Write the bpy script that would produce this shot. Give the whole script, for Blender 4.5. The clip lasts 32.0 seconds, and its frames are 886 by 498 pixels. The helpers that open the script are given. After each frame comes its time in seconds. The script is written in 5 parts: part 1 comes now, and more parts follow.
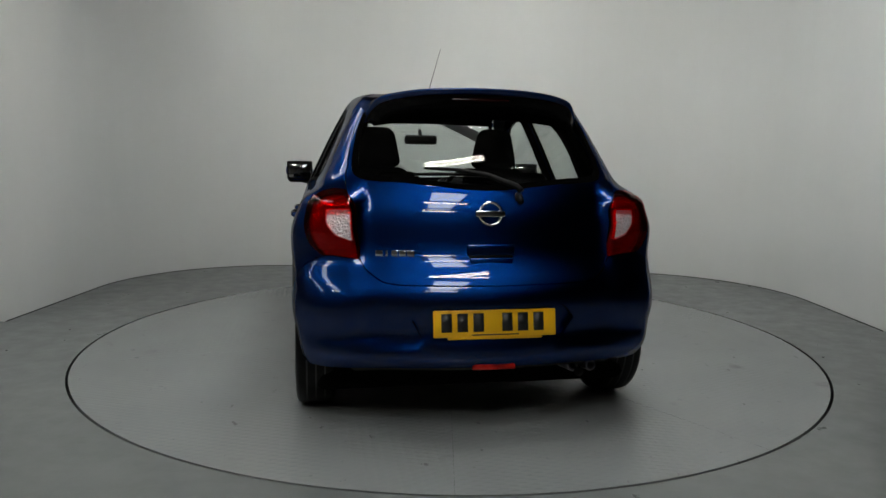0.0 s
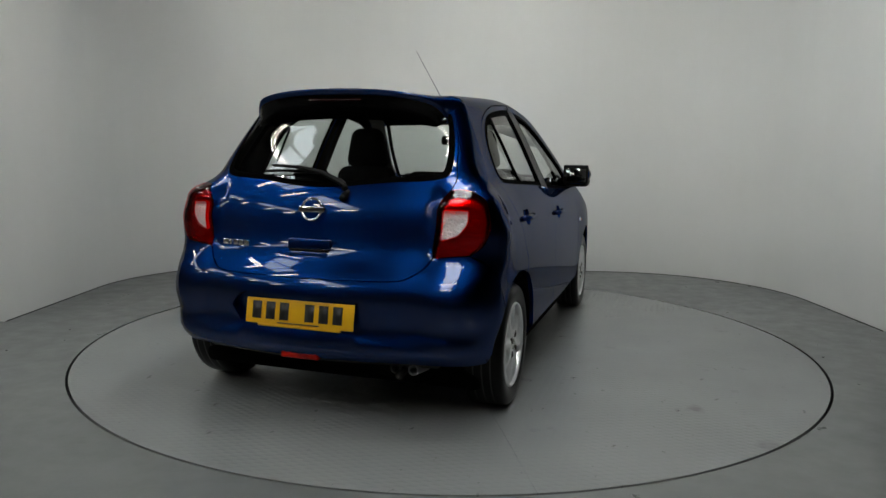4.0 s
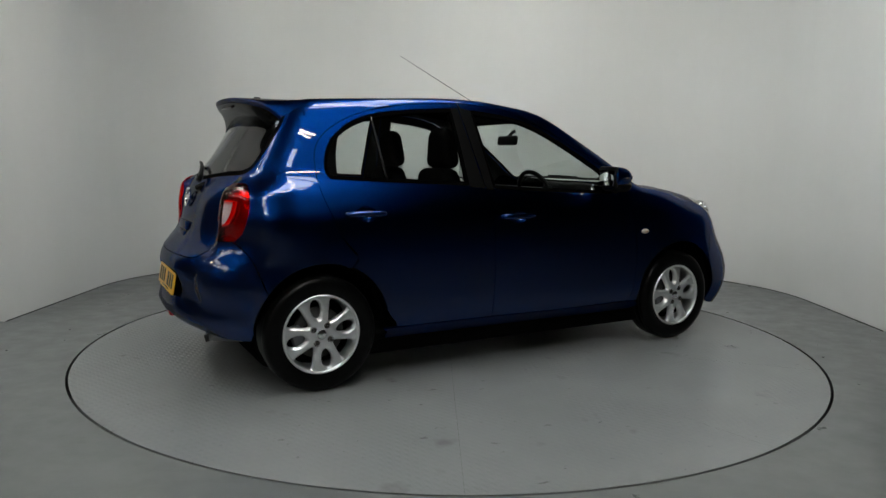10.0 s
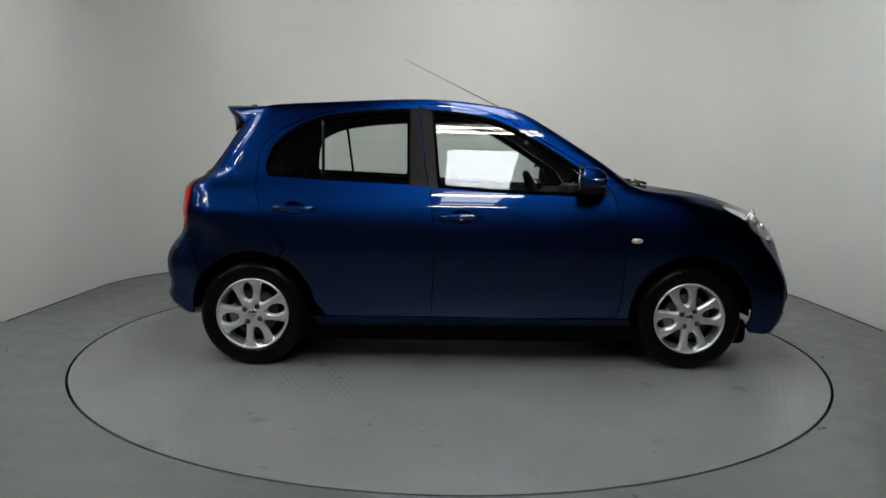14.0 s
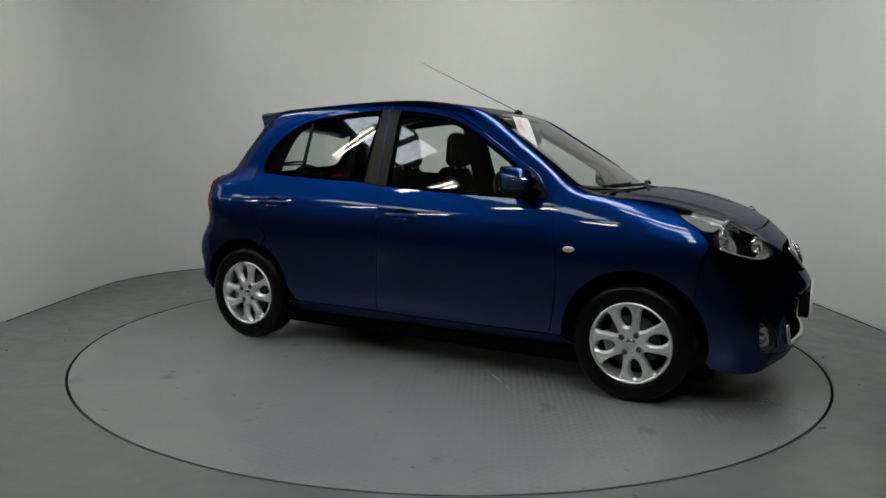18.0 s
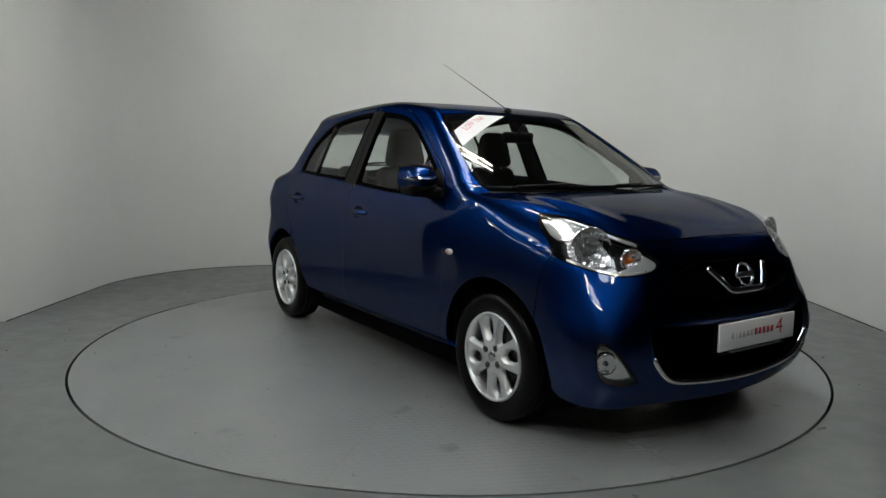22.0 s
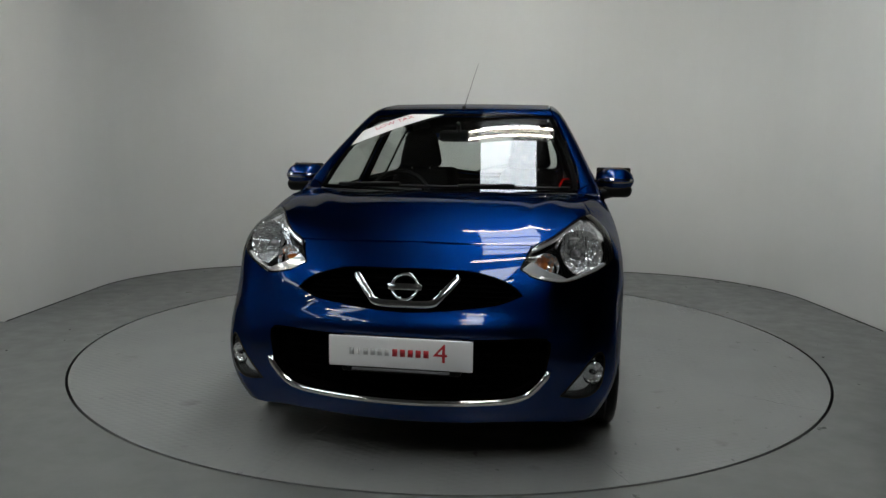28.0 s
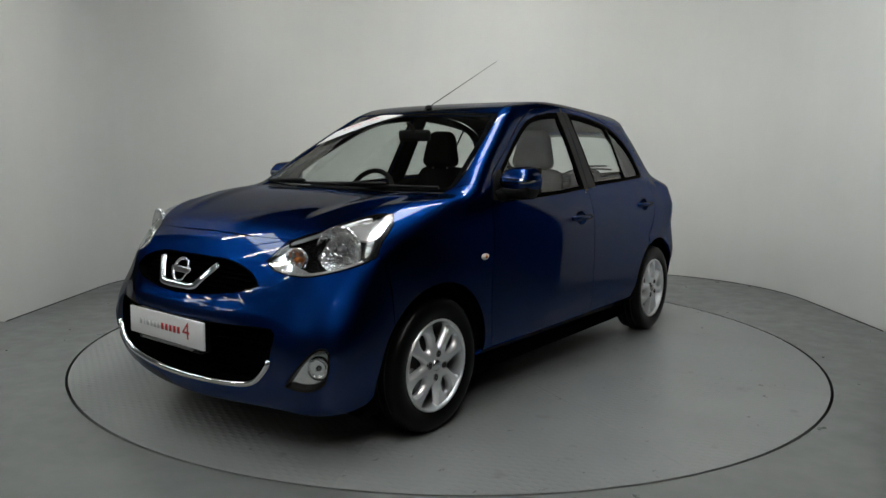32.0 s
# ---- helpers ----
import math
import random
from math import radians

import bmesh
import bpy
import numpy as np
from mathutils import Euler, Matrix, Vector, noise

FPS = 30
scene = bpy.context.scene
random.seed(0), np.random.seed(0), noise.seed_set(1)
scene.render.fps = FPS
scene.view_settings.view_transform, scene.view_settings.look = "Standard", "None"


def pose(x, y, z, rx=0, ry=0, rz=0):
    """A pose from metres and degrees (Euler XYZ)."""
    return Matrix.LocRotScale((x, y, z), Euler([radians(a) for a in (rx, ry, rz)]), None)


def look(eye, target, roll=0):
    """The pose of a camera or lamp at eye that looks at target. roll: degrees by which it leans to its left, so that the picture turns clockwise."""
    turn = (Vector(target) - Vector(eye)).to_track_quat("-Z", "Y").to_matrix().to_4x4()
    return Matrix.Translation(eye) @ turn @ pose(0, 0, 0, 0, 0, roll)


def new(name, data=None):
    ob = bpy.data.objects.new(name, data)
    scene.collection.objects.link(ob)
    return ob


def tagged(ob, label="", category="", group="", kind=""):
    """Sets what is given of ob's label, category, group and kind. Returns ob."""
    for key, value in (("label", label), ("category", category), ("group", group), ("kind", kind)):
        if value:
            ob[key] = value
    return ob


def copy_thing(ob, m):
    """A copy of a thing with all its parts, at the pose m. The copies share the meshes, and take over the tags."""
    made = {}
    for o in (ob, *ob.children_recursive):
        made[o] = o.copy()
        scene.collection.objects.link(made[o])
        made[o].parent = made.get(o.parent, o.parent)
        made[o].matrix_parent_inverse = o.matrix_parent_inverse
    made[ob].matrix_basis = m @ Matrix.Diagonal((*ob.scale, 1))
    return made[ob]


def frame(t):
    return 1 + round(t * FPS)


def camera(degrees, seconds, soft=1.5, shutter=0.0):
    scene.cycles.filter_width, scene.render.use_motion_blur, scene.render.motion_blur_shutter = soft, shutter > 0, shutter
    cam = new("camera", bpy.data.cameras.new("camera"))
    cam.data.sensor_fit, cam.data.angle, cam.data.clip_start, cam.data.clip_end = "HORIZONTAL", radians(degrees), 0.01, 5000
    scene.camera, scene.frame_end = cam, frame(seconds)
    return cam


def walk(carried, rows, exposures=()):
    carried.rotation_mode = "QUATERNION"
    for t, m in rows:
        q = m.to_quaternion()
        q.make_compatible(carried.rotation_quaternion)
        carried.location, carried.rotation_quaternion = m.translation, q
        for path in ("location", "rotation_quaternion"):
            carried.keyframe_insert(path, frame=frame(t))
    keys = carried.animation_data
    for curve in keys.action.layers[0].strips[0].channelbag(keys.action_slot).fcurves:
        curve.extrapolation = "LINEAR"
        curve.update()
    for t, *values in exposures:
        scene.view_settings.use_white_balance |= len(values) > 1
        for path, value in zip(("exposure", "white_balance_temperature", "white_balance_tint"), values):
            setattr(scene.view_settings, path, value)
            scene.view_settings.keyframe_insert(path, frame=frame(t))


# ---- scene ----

# ---------------------------------------------------------------- camera
cam = camera(63.66, 32.0, soft=1.5)
VIEW = look((0.0, -4.598, 1.173), (-0.0429, 0.0, 0.584), roll=0.83)
walk(cam, [(0.0, VIEW), (32.0, VIEW)], exposures=[(0.0, -0.12), (2.0, -0.16), (3.5, -0.15), (6.0, -0.11), (8.0, 0.0), (14.0, 0.02), (16.5, -0.07), (18.0, -0.10), (20.0, -0.04), (22.0, -0.07), (24.0, 0.0),
                                                   (25.5, -0.01), (27.5, -0.20), (29.0, -0.28), (30.0, -0.16), (31.0, -0.05), (32.0, 0.05)])

# ---------------------------------------------------------------- light
world = bpy.data.worlds.new("world")
scene.world = world
world.use_nodes = True
wt = world.node_tree
sky = wt.nodes.new("ShaderNodeTexSky")
sky.sky_type, sky.sun_disc, sky.sun_elevation, sky.sun_rotation = "NISHITA", False, radians(40), radians(150)
wt.links.new(sky.outputs[0], wt.nodes["Background"].inputs[0])
wt.nodes["Background"].inputs[1].default_value = 0.08
ROOFLIGHT, TUBE = 10.9, 58.0


# ---------------------------------------------------------------- materials
def mat(name, color=(0.5, 0.5, 0.5), rough=0.5, metal=0.0, **kw):
    m = bpy.data.materials.new(name)
    m.use_nodes = True
    b = m.node_tree.nodes["Principled BSDF"]
    b.inputs["Base Color"].default_value = (*color, 1)
    b.inputs["Roughness"].default_value = rough
    b.inputs["Metallic"].default_value = metal
    for k, v in kw.items():
        k = k.replace("_", " ")
        b.inputs[k].default_value = (*v, 1) if isinstance(v, tuple) else v
    return m


def nd(m, kind, **kw):
    n = m.node_tree.nodes.new(kind)
    for k, v in kw.items():
        if k in n.inputs:
            n.inputs[k].default_value = v
    return n


def noise_tex(m, scale, detail=6.0, rough=0.6, coords="Object", stretch=None):
    tc = nd(m, "ShaderNodeTexCoord")
    n = nd(m, "ShaderNodeTexNoise", Scale=scale, Detail=detail, Roughness=rough)
    src = tc.outputs[coords]
    if stretch:
        mp = nd(m, "ShaderNodeMapping", Scale=stretch)
        m.node_tree.links.new(src, mp.inputs[0])
        src = mp.outputs[0]
    m.node_tree.links.new(src, n.inputs["Vector"])
    return n.outputs["Fac"]


def ramp(m, fac, stops):
    r = nd(m, "ShaderNodeValToRGB")
    el = r.color_ramp.elements
    while len(el) < len(stops):
        el.new(0.5)
    for e, (p, c) in zip(el, stops):
        e.position, e.color = p, (*c, 1) if isinstance(c, tuple) else (c, c, c, 1)
    m.node_tree.links.new(fac, r.inputs[0])
    return r.outputs[0]


def mix(m, a, b, fac, blend="MIX"):
    n = nd(m, "ShaderNodeMix")
    n.data_type, n.blend_type = "RGBA", blend
    for v, i in ((fac, 0), (a, 6), (b, 7)):
        if isinstance(v, (int, float)):
            n.inputs[i].default_value = v if i == 0 else (v, v, v, 1)
        elif isinstance(v, tuple):
            n.inputs[i].default_value = (*v, 1)
        else:
            m.node_tree.links.new(v, n.inputs[i])
    return n.outputs[2]


def wire(m, out, socket):
    m.node_tree.links.new(out, m.node_tree.nodes["Principled BSDF"].inputs[socket])


def bump(m, height, strength=0.2, dist=0.01):
    b = nd(m, "ShaderNodeBump", Strength=strength, Distance=dist)
    m.node_tree.links.new(height, b.inputs["Height"])
    wire(m, b.outputs[0], "Normal")


def glow(m, color, strength):
    b = m.node_tree.nodes["Principled BSDF"]
    b.inputs["Emission Color"].default_value, b.inputs["Emission Strength"].default_value = (*color, 1), strength
    return m


def car_paint(name, dull, bright, flake_rough, clear):
    """Metallic flake in two shades under a thin clear coat."""
    m = bpy.data.materials.new(name)
    m.use_nodes = True
    t = m.node_tree
    t.nodes.remove(t.nodes["Principled BSDF"])
    base, coat, f, x, w, q = (t.nodes.new("ShaderNode" + k) for k in ("BsdfAnisotropic", "BsdfAnisotropic", "LayerWeight", "MixShader", "Math", "Math"))
    v = nd(m, "ShaderNodeTexVoronoi", Scale=1400.0)
    t.links.new(nd(m, "ShaderNodeTexCoord").outputs["Object"], v.inputs["Vector"])
    t.links.new(mix(m, dull, bright, v.outputs["Color"]), base.inputs["Color"])
    base.distribution = "BECKMANN"
    base.inputs["Roughness"].default_value, coat.inputs["Roughness"].default_value = flake_rough, 0.015
    f.inputs["Blend"].default_value = 0.5
    w.operation, q.operation = "POWER", "MULTIPLY_ADD"
    w.inputs[1].default_value, q.inputs[1].default_value, q.inputs[2].default_value = 5.0, clear[1], clear[0]
    t.links.new(f.outputs["Facing"], w.inputs[0])
    t.links.new(w.outputs[0], q.inputs[0])
    t.links.new(q.outputs[0], x.inputs[0])
    t.links.new(base.outputs[0], x.inputs[1])
    t.links.new(coat.outputs[0], x.inputs[2])
    t.links.new(x.outputs[0], t.nodes["Material Output"].inputs[0])
    return m


PAINT = car_paint("blue_metallic_paint", (0.0002, 0.0120, 0.075), (0.0004, 0.0210, 0.126), 0.42, (0.048, 0.40))
INNER = mat("dark_trim_board", (0.004, 0.004, 0.004), 0.95, Specular_IOR_Level=0.05, IOR=1.05)
bump(INNER, noise_tex(INNER, 300), 0.15, 0.002)
BLACK = mat("black_plastic", (0.003, 0.003, 0.003), 0.5, Specular_IOR_Level=0.16)
bump(BLACK, noise_tex(BLACK, 400), 0.1, 0.001)
GLOSS = mat("gloss_black_trim", (0.003, 0.003, 0.003), 0.22, Specular_IOR_Level=0.14)
FRIT = mat("black_glass_print", (0.0015, 0.0015, 0.0015), 0.5, Specular_IOR_Level=0.03, IOR=1.08)
PILLAR = mat("grey_inner_trim", (0.055, 0.056, 0.053), 0.85, Specular_IOR_Level=0.2)
RUBBER = mat("tyre_rubber", (0.003, 0.003, 0.003), 0.30, Specular_IOR_Level=0.12)
wire(RUBBER, ramp(RUBBER, noise_tex(RUBBER, 40), [(0.35, 0.002), (0.7, 0.004)]), "Base Color")
CHROME = mat("chrome", (0.85, 0.86, 0.87), 0.08, 1.0)
REFLECTOR = mat("lamp_reflector", (0.95, 0.95, 0.95), 0.10, 0.72)
ALLOY = mat("silver_alloy", (0.82, 0.83, 0.84), 0.30, 0.86, Coat_Weight=0.3, Coat_Roughness=0.08)
wire(ALLOY, ramp(ALLOY, noise_tex(ALLOY, 60), [(0.3, 0.42), (0.7, 0.36)]), "Roughness")
STEEL = mat("grey_steel", (0.25, 0.25, 0.26), 0.45, 0.9)
DISC = mat("dull_iron", (0.05, 0.048, 0.046), 0.6, 0.5)


def thin_glass(name, tint, gloss=0.08):
    """A thin pane: tinted see-through film under a mirror-like skin."""
    m = bpy.data.materials.new(name)
    m.use_nodes = True
    t = m.node_tree
    t.nodes.remove(t.nodes["Principled BSDF"])
    a, g, f, x, w, q = (t.nodes.new("ShaderNode" + k) for k in ("BsdfTransparent", "BsdfGlossy", "LayerWeight", "MixShader", "Math", "Math"))
    a.inputs[0].default_value = (*tint, 1)
    g.inputs["Roughness"].default_value = 0.0
    f.inputs["Blend"].default_value = 0.5
    w.operation, q.operation = "POWER", "MULTIPLY_ADD"
    w.inputs[1].default_value, q.inputs[1].default_value, q.inputs[2].default_value = 5.0, 1.0 - gloss, gloss
    t.links.new(f.outputs["Facing"], w.inputs[0])
    t.links.new(w.outputs[0], q.inputs[0])
    t.links.new(q.outputs[0], x.inputs[0])
    t.links.new(a.outputs[0], x.inputs[1])
    t.links.new(g.outputs[0], x.inputs[2])
    t.links.new(x.outputs[0], t.nodes["Material Output"].inputs[0])
    return m


GLASS = thin_glass("tinted_window_glass", (0.86, 0.90, 0.88))
CLEAR = thin_glass("clear_lamp_lens", (0.95, 0.955, 0.96), 0.05)
BOWL = mat("faceted_lamp_bowl", (0.95, 0.95, 0.95), 0.06, 0.80)
cells = nd(BOWL, "ShaderNodeTexVoronoi", Scale=52.0)
BOWL.node_tree.links.new(nd(BOWL, "ShaderNodeTexCoord").outputs["Object"], cells.inputs["Vector"])
bump(BOWL, cells.outputs["Distance"], 1.0, 0.009)
VOID = mat("deep_black_mesh", (0.0015, 0.0015, 0.0015), 0.8, Specular_IOR_Level=0.02, IOR=1.03)
REDGLASS = thin_glass("red_lamp_cover", (0.92, 0.010, 0.004), 0.04)
REDLENS = mat("red_lamp_lens", (0.42, 0.008, 0.006), 0.05, 0.0, Specular_IOR_Level=0.4)
wire(REDLENS, ramp(REDLENS, noise_tex(REDLENS, 9, 2.0), [(0.40, (0.24, 0.0015, 0.001)), (0.60, (0.62, 0.006, 0.002))]), "Base Color")
AMBER = mat("amber_bulb", (0.55, 0.15, 0.03), 0.15)
DARKRED = mat("dark_red_lens", (0.02, 0.001, 0.001), 0.15, Specular_IOR_Level=0.3)
SEAT = mat("dark_seat_fabric", (0.005, 0.005, 0.005), 0.95, Specular_IOR_Level=0.08, IOR=1.1)
bump(SEAT, noise_tex(SEAT, 500), 0.4, 0.002)
DASH = mat("charcoal_dashboard_plastic", (0.006, 0.006, 0.0065), 0.6, Specular_IOR_Level=0.16)
bump(DASH, noise_tex(DASH, 350), 0.25, 0.001)
PLATE_Y = mat("yellow_plate", (0.80, 0.43, 0.01), 0.3)
PLATE_W = mat("white_plate", (0.74, 0.74, 0.74), 0.3)
INK = mat("black_ink", (0.012, 0.012, 0.012), 0.4)
GREYINK = mat("grey_ink", (0.48, 0.48, 0.48), 0.5)
REDINK = mat("crimson_ink", (0.42, 0.012, 0.02), 0.45)
STICKER = mat("white_sticker_film", (0.8, 0.8, 0.8), 0.4)

WALL = mat("off_white_painted_wall", (0.58, 0.58, 0.56), 0.6)
wire(WALL, mix(WALL, ramp(WALL, noise_tex(WALL, 0.7, 4.0), [(0.3, (0.590, 0.596, 0.576)), (0.7, (0.630, 0.634, 0.615))]),
               ramp(WALL, noise_tex(WALL, 3.0, 8.0, stretch=(3, 3, 0.25)), [(0.3, 0.985), (0.7, 1.0)]), 1.0, "MULTIPLY"), "Base Color")
bump(WALL, noise_tex(WALL, 90, 4.0), 0.06, 0.004)

# ---------------------------------------------------------------- mesh helpers
def obj(name, mesh, parent=None, label="", m=None):
    ob = new(name, mesh)
    if parent:
        ob.parent = parent
    if m is not None:
        ob.matrix_basis = m
    return tagged(ob, label)


def part(name, bm, material, parent, label="", m=None, smooth=True):
    """Links a bmesh as one mesh object under a thing or a part."""
    me = bpy.data.meshes.new(name)
    if smooth:
        for f in bm.faces:
            f.smooth = True
    bm.to_mesh(me)
    bm.free()
    for k in material if isinstance(material, (list, tuple)) else (material,):
        me.materials.append(k)
    return obj(name, me, parent, label, m)


def rbox(sx, sy, sz, r=0.01, seg=3, m=None, taper=None):
    """A box with rounded edges round the origin; taper squeezes its top in x and y."""
    bm = bmesh.new()
    bmesh.ops.create_cube(bm, size=1.0)
    for v in bm.verts:
        v.co = Vector((v.co.x * sx, v.co.y * sy, v.co.z * sz))
        if taper and v.co.z > 0:
            v.co.x *= taper[0]
            v.co.y *= taper[1]
    if r > 0:
        bmesh.ops.bevel(bm, geom=list(bm.edges), offset=r, segments=seg, profile=0.5, affect="EDGES")
    if m is not None:
        bmesh.ops.transform(bm, matrix=m, verts=bm.verts)
    return bm


def lathe(profile, n=48, axis="y", close=False):
    """Turns (radius, along) pairs round an axis."""
    bm = bmesh.new()
    rings = []
    for r, a in profile:
        ring = []
        for i in range(n):
            c, s = math.cos(2 * math.pi * i / n), math.sin(2 * math.pi * i / n)
            co = {"y": (r * c, a, r * s), "z": (r * c, r * s, a), "x": (a, r * c, r * s)}[axis]
            ring.append(bm.verts.new(co))
        rings.append(ring)
    for p, q in zip(rings, rings[1:]):
        for i in range(n):
            j = (i + 1) % n
            bm.faces.new((p[i], p[j], q[j], q[i]))
    if close:
        bm.faces.new(rings[0])
        bm.faces.new(rings[-1])
    bmesh.ops.recalc_face_normals(bm, faces=bm.faces)
    return bm


def tube(points, radius, n=10, flat=1.0, closed=False):
    """A round bar along a line of points; flat squeezes it along its second normal."""
    pts = [Vector(p) for p in points]
    bm = bmesh.new()
    rings, up = [], None
    for i, p in enumerate(pts):
        a = pts[i - 1] if i or closed else p
        b = pts[(i + 1) % len(pts)] if i + 1 < len(pts) or closed else p
        t = (b - a).normalized()
        if up is None:
            up = t.orthogonal().normalized()
        up = (up - t * up.dot(t)).normalized()
        w = t.cross(up)
        r = radius[i] if isinstance(radius, (list, tuple)) else radius
        rings.append([bm.verts.new(p + up * (r * math.cos(2 * math.pi * k / n)) + w * (flat * r * math.sin(2 * math.pi * k / n))) for k in range(n)])
    for i in range(len(rings) - (0 if closed else 1)):
        p, q = rings[i], rings[(i + 1) % len(rings)]
        for k in range(n):
            bm.faces.new((p[k], p[(k + 1) % n], q[(k + 1) % n], q[k]))
    if not closed:
        bm.faces.new(rings[0])
        bm.faces.new(rings[-1])
    bmesh.ops.recalc_face_normals(bm, faces=bm.faces)
    return bm


def ribbon(points, normals, width, thick):
    """A flat strip along points, square to the normals, with softened edges."""
    bm = bmesh.new()
    rings = []
    p, nn = np.asarray(points, float), np.asarray(normals, float)
    for i in range(len(p)):
        t = p[min(i + 1, len(p) - 1)] - p[max(i - 1, 0)]
        s = np.cross(t / np.linalg.norm(t), nn[i])
        w, e = width / 2, min(thick, width / 2) * 0.45
        prof = ((-w, 0), (-w, thick - e), (-w + e, thick), (w - e, thick), (w, thick - e), (w, 0))
        rings.append([bm.verts.new(p[i] + s * a + nn[i] * b) for a, b in prof])
    for a, b in zip(rings, rings[1:]):
        for k in range(6):
            bm.faces.new((a[k], a[(k + 1) % 6], b[(k + 1) % 6], b[k]))
    bm.faces.new(rings[0])
    bm.faces.new(rings[-1])
    bmesh.ops.recalc_face_normals(bm, faces=bm.faces)
    return bm


def join(*bms):
    out = bmesh.new()
    for b in bms:
        me = bpy.data.meshes.new("tmp")
        b.to_mesh(me)
        b.free()
        out.from_mesh(me)
        bpy.data.meshes.remove(me)
    return out


def spline(pts):
    """Natural cubic spline through (x, y) pairs, straight beyond the ends."""
    xs, ys = (np.array(c, float) for c in zip(*pts))
    n, h = len(xs), np.diff(xs)
    a, r = np.eye(n), np.zeros(n)
    for i in range(1, n - 1):
        a[i, i - 1:i + 2] = h[i - 1], 2 * (h[i - 1] + h[i]), h[i]
        r[i] = 6 * ((ys[i + 1] - ys[i]) / h[i] - (ys[i] - ys[i - 1]) / h[i - 1])
    m = np.linalg.solve(a, r)
    s0 = (ys[1] - ys[0]) / h[0] - h[0] * (2 * m[0] + m[1]) / 6
    s1 = (ys[-1] - ys[-2]) / h[-1] + h[-1] * (2 * m[-1] + m[-2]) / 6

    def f(x):
        x = np.asarray(x, float)
        c = np.clip(x, xs[0], xs[-1])
        i = np.clip(np.searchsorted(xs, c) - 1, 0, n - 2)
        d, e = c - xs[i], xs[i + 1] - c
        v = (m[i] * e**3 + m[i + 1] * d**3) / (6 * h[i]) + (ys[i] / h[i] - m[i] * h[i] / 6) * e + (ys[i + 1] / h[i] - m[i + 1] * h[i] / 6) * d
        return v + np.where(x < xs[0], (x - xs[0]) * s0, 0) + np.where(x > xs[-1], (x - xs[-1]) * s1, 0)

    return f


def ease(a, b, x):
    t = np.clip((np.asarray(x, float) - a) / (b - a), 0, 1)
    return t * t * (3 - 2 * t)


def smax(a, b, k):
    d = np.maximum(k - np.abs(a - b), 0)
    return np.maximum(a, b) + d * d / (4 * k)


# ---------------------------------------------------------------- the car's skin: x forward, y to its left, z up, from the middle of the wheelbase
ROOFLINE = spline([(-1.9, 1.392), (-1.5, 1.443), (-1.165, 1.474), (-0.8, 1.495), (-0.4, 1.514), (-0.1, 1.508), (0.1, 1.485), (0.283, 1.452), (0.45, 1.376),
                   (0.65, 1.257), (0.85, 1.130), (1.0, 1.035), (1.15, 1.012), (1.4, 0.972), (1.6, 0.912), (1.75, 0.846), (1.87, 0.764), (2.0, 0.655)])
PLAN = spline([(-1.9, 0.665), (-1.7, 0.745), (-1.5, 0.792), (-1.225, 0.814), (-0.6, 0.817), (0, 0.815), (0.7, 0.810), (1.225, 0.800), (1.5, 0.780), (1.7, 0.755), (1.95, 0.70)])
FLANK = spline([(0.15, -0.06), (0.22, -0.025), (0.3, 0.004), (0.45, 0.020), (0.6, 0.022), (0.75, 0.018), (0.82, 0.0110), (0.88, -0.0015), (0.93, -0.0175), (0.98, -0.0375), (1.04, -0.0645),
                (1.1, -0.0935), (1.2, -0.140), (1.3, -0.189), (1.4, -0.242), (1.55, -0.328)])
NOSE = spline([(0.15, 1.876), (0.22, 1.920), (0.3, 1.94), (0.42, 1.951), (0.50, 1.962), (0.545, 1.970), (0.575, 1.962), (0.612, 1.938), (0.65, 1.926), (0.70, 1.908), (0.75, 1.886), (0.85, 1.83), (1.0, 1.73)])
NOSE_SIDE = spline([(0.15, 1.872), (0.22, 1.922), (0.3, 1.952), (0.4, 1.967), (0.48, 1.962), (0.56, 1.944), (0.65, 1.914), (0.75, 1.880), (0.85, 1.83), (1.0, 1.73)])
TAIL = spline([(0.15, -1.665), (0.25, -1.755), (0.31, -1.828), (0.35, -1.862), (0.385, -1.864), (0.43, -1.842), (0.50, -1.846), (0.6, -1.850), (0.66, -1.822), (0.72, -1.767), (0.8, -1.728), (0.94, -1.697), (1.03, -1.65),
               (1.117, -1.58), (1.2, -1.52), (1.3, -1.459), (1.4, -1.395), (1.55, -1.296)])


# how far the skin stands out beyond the plain body: at the rear corners with their lamps, over the front wheels, and at the front corners, which are hollow between lamp and fog lamp
REAR_CORNER = spline([(0.3, 0.0), (0.4, 0.004), (0.5, 0.018), (0.66, 0.010), (0.74, 0.020), (0.80, 0.034), (0.88, 0.048), (0.95, 0.055), (1.0, 0.060), (1.03, 0.038), (1.06, 0.010), (1.12, 0.006), (1.3, 0.014), (1.5, 0.014)])
FRONT_CORNER = spline([(0.2, 0.012), (0.42, 0.012), (0.50, 0.004), (0.58, -0.012), (0.66, -0.030), (0.74, -0.040), (0.82, -0.032), (0.90, -0.012), (1.0, 0.0)])


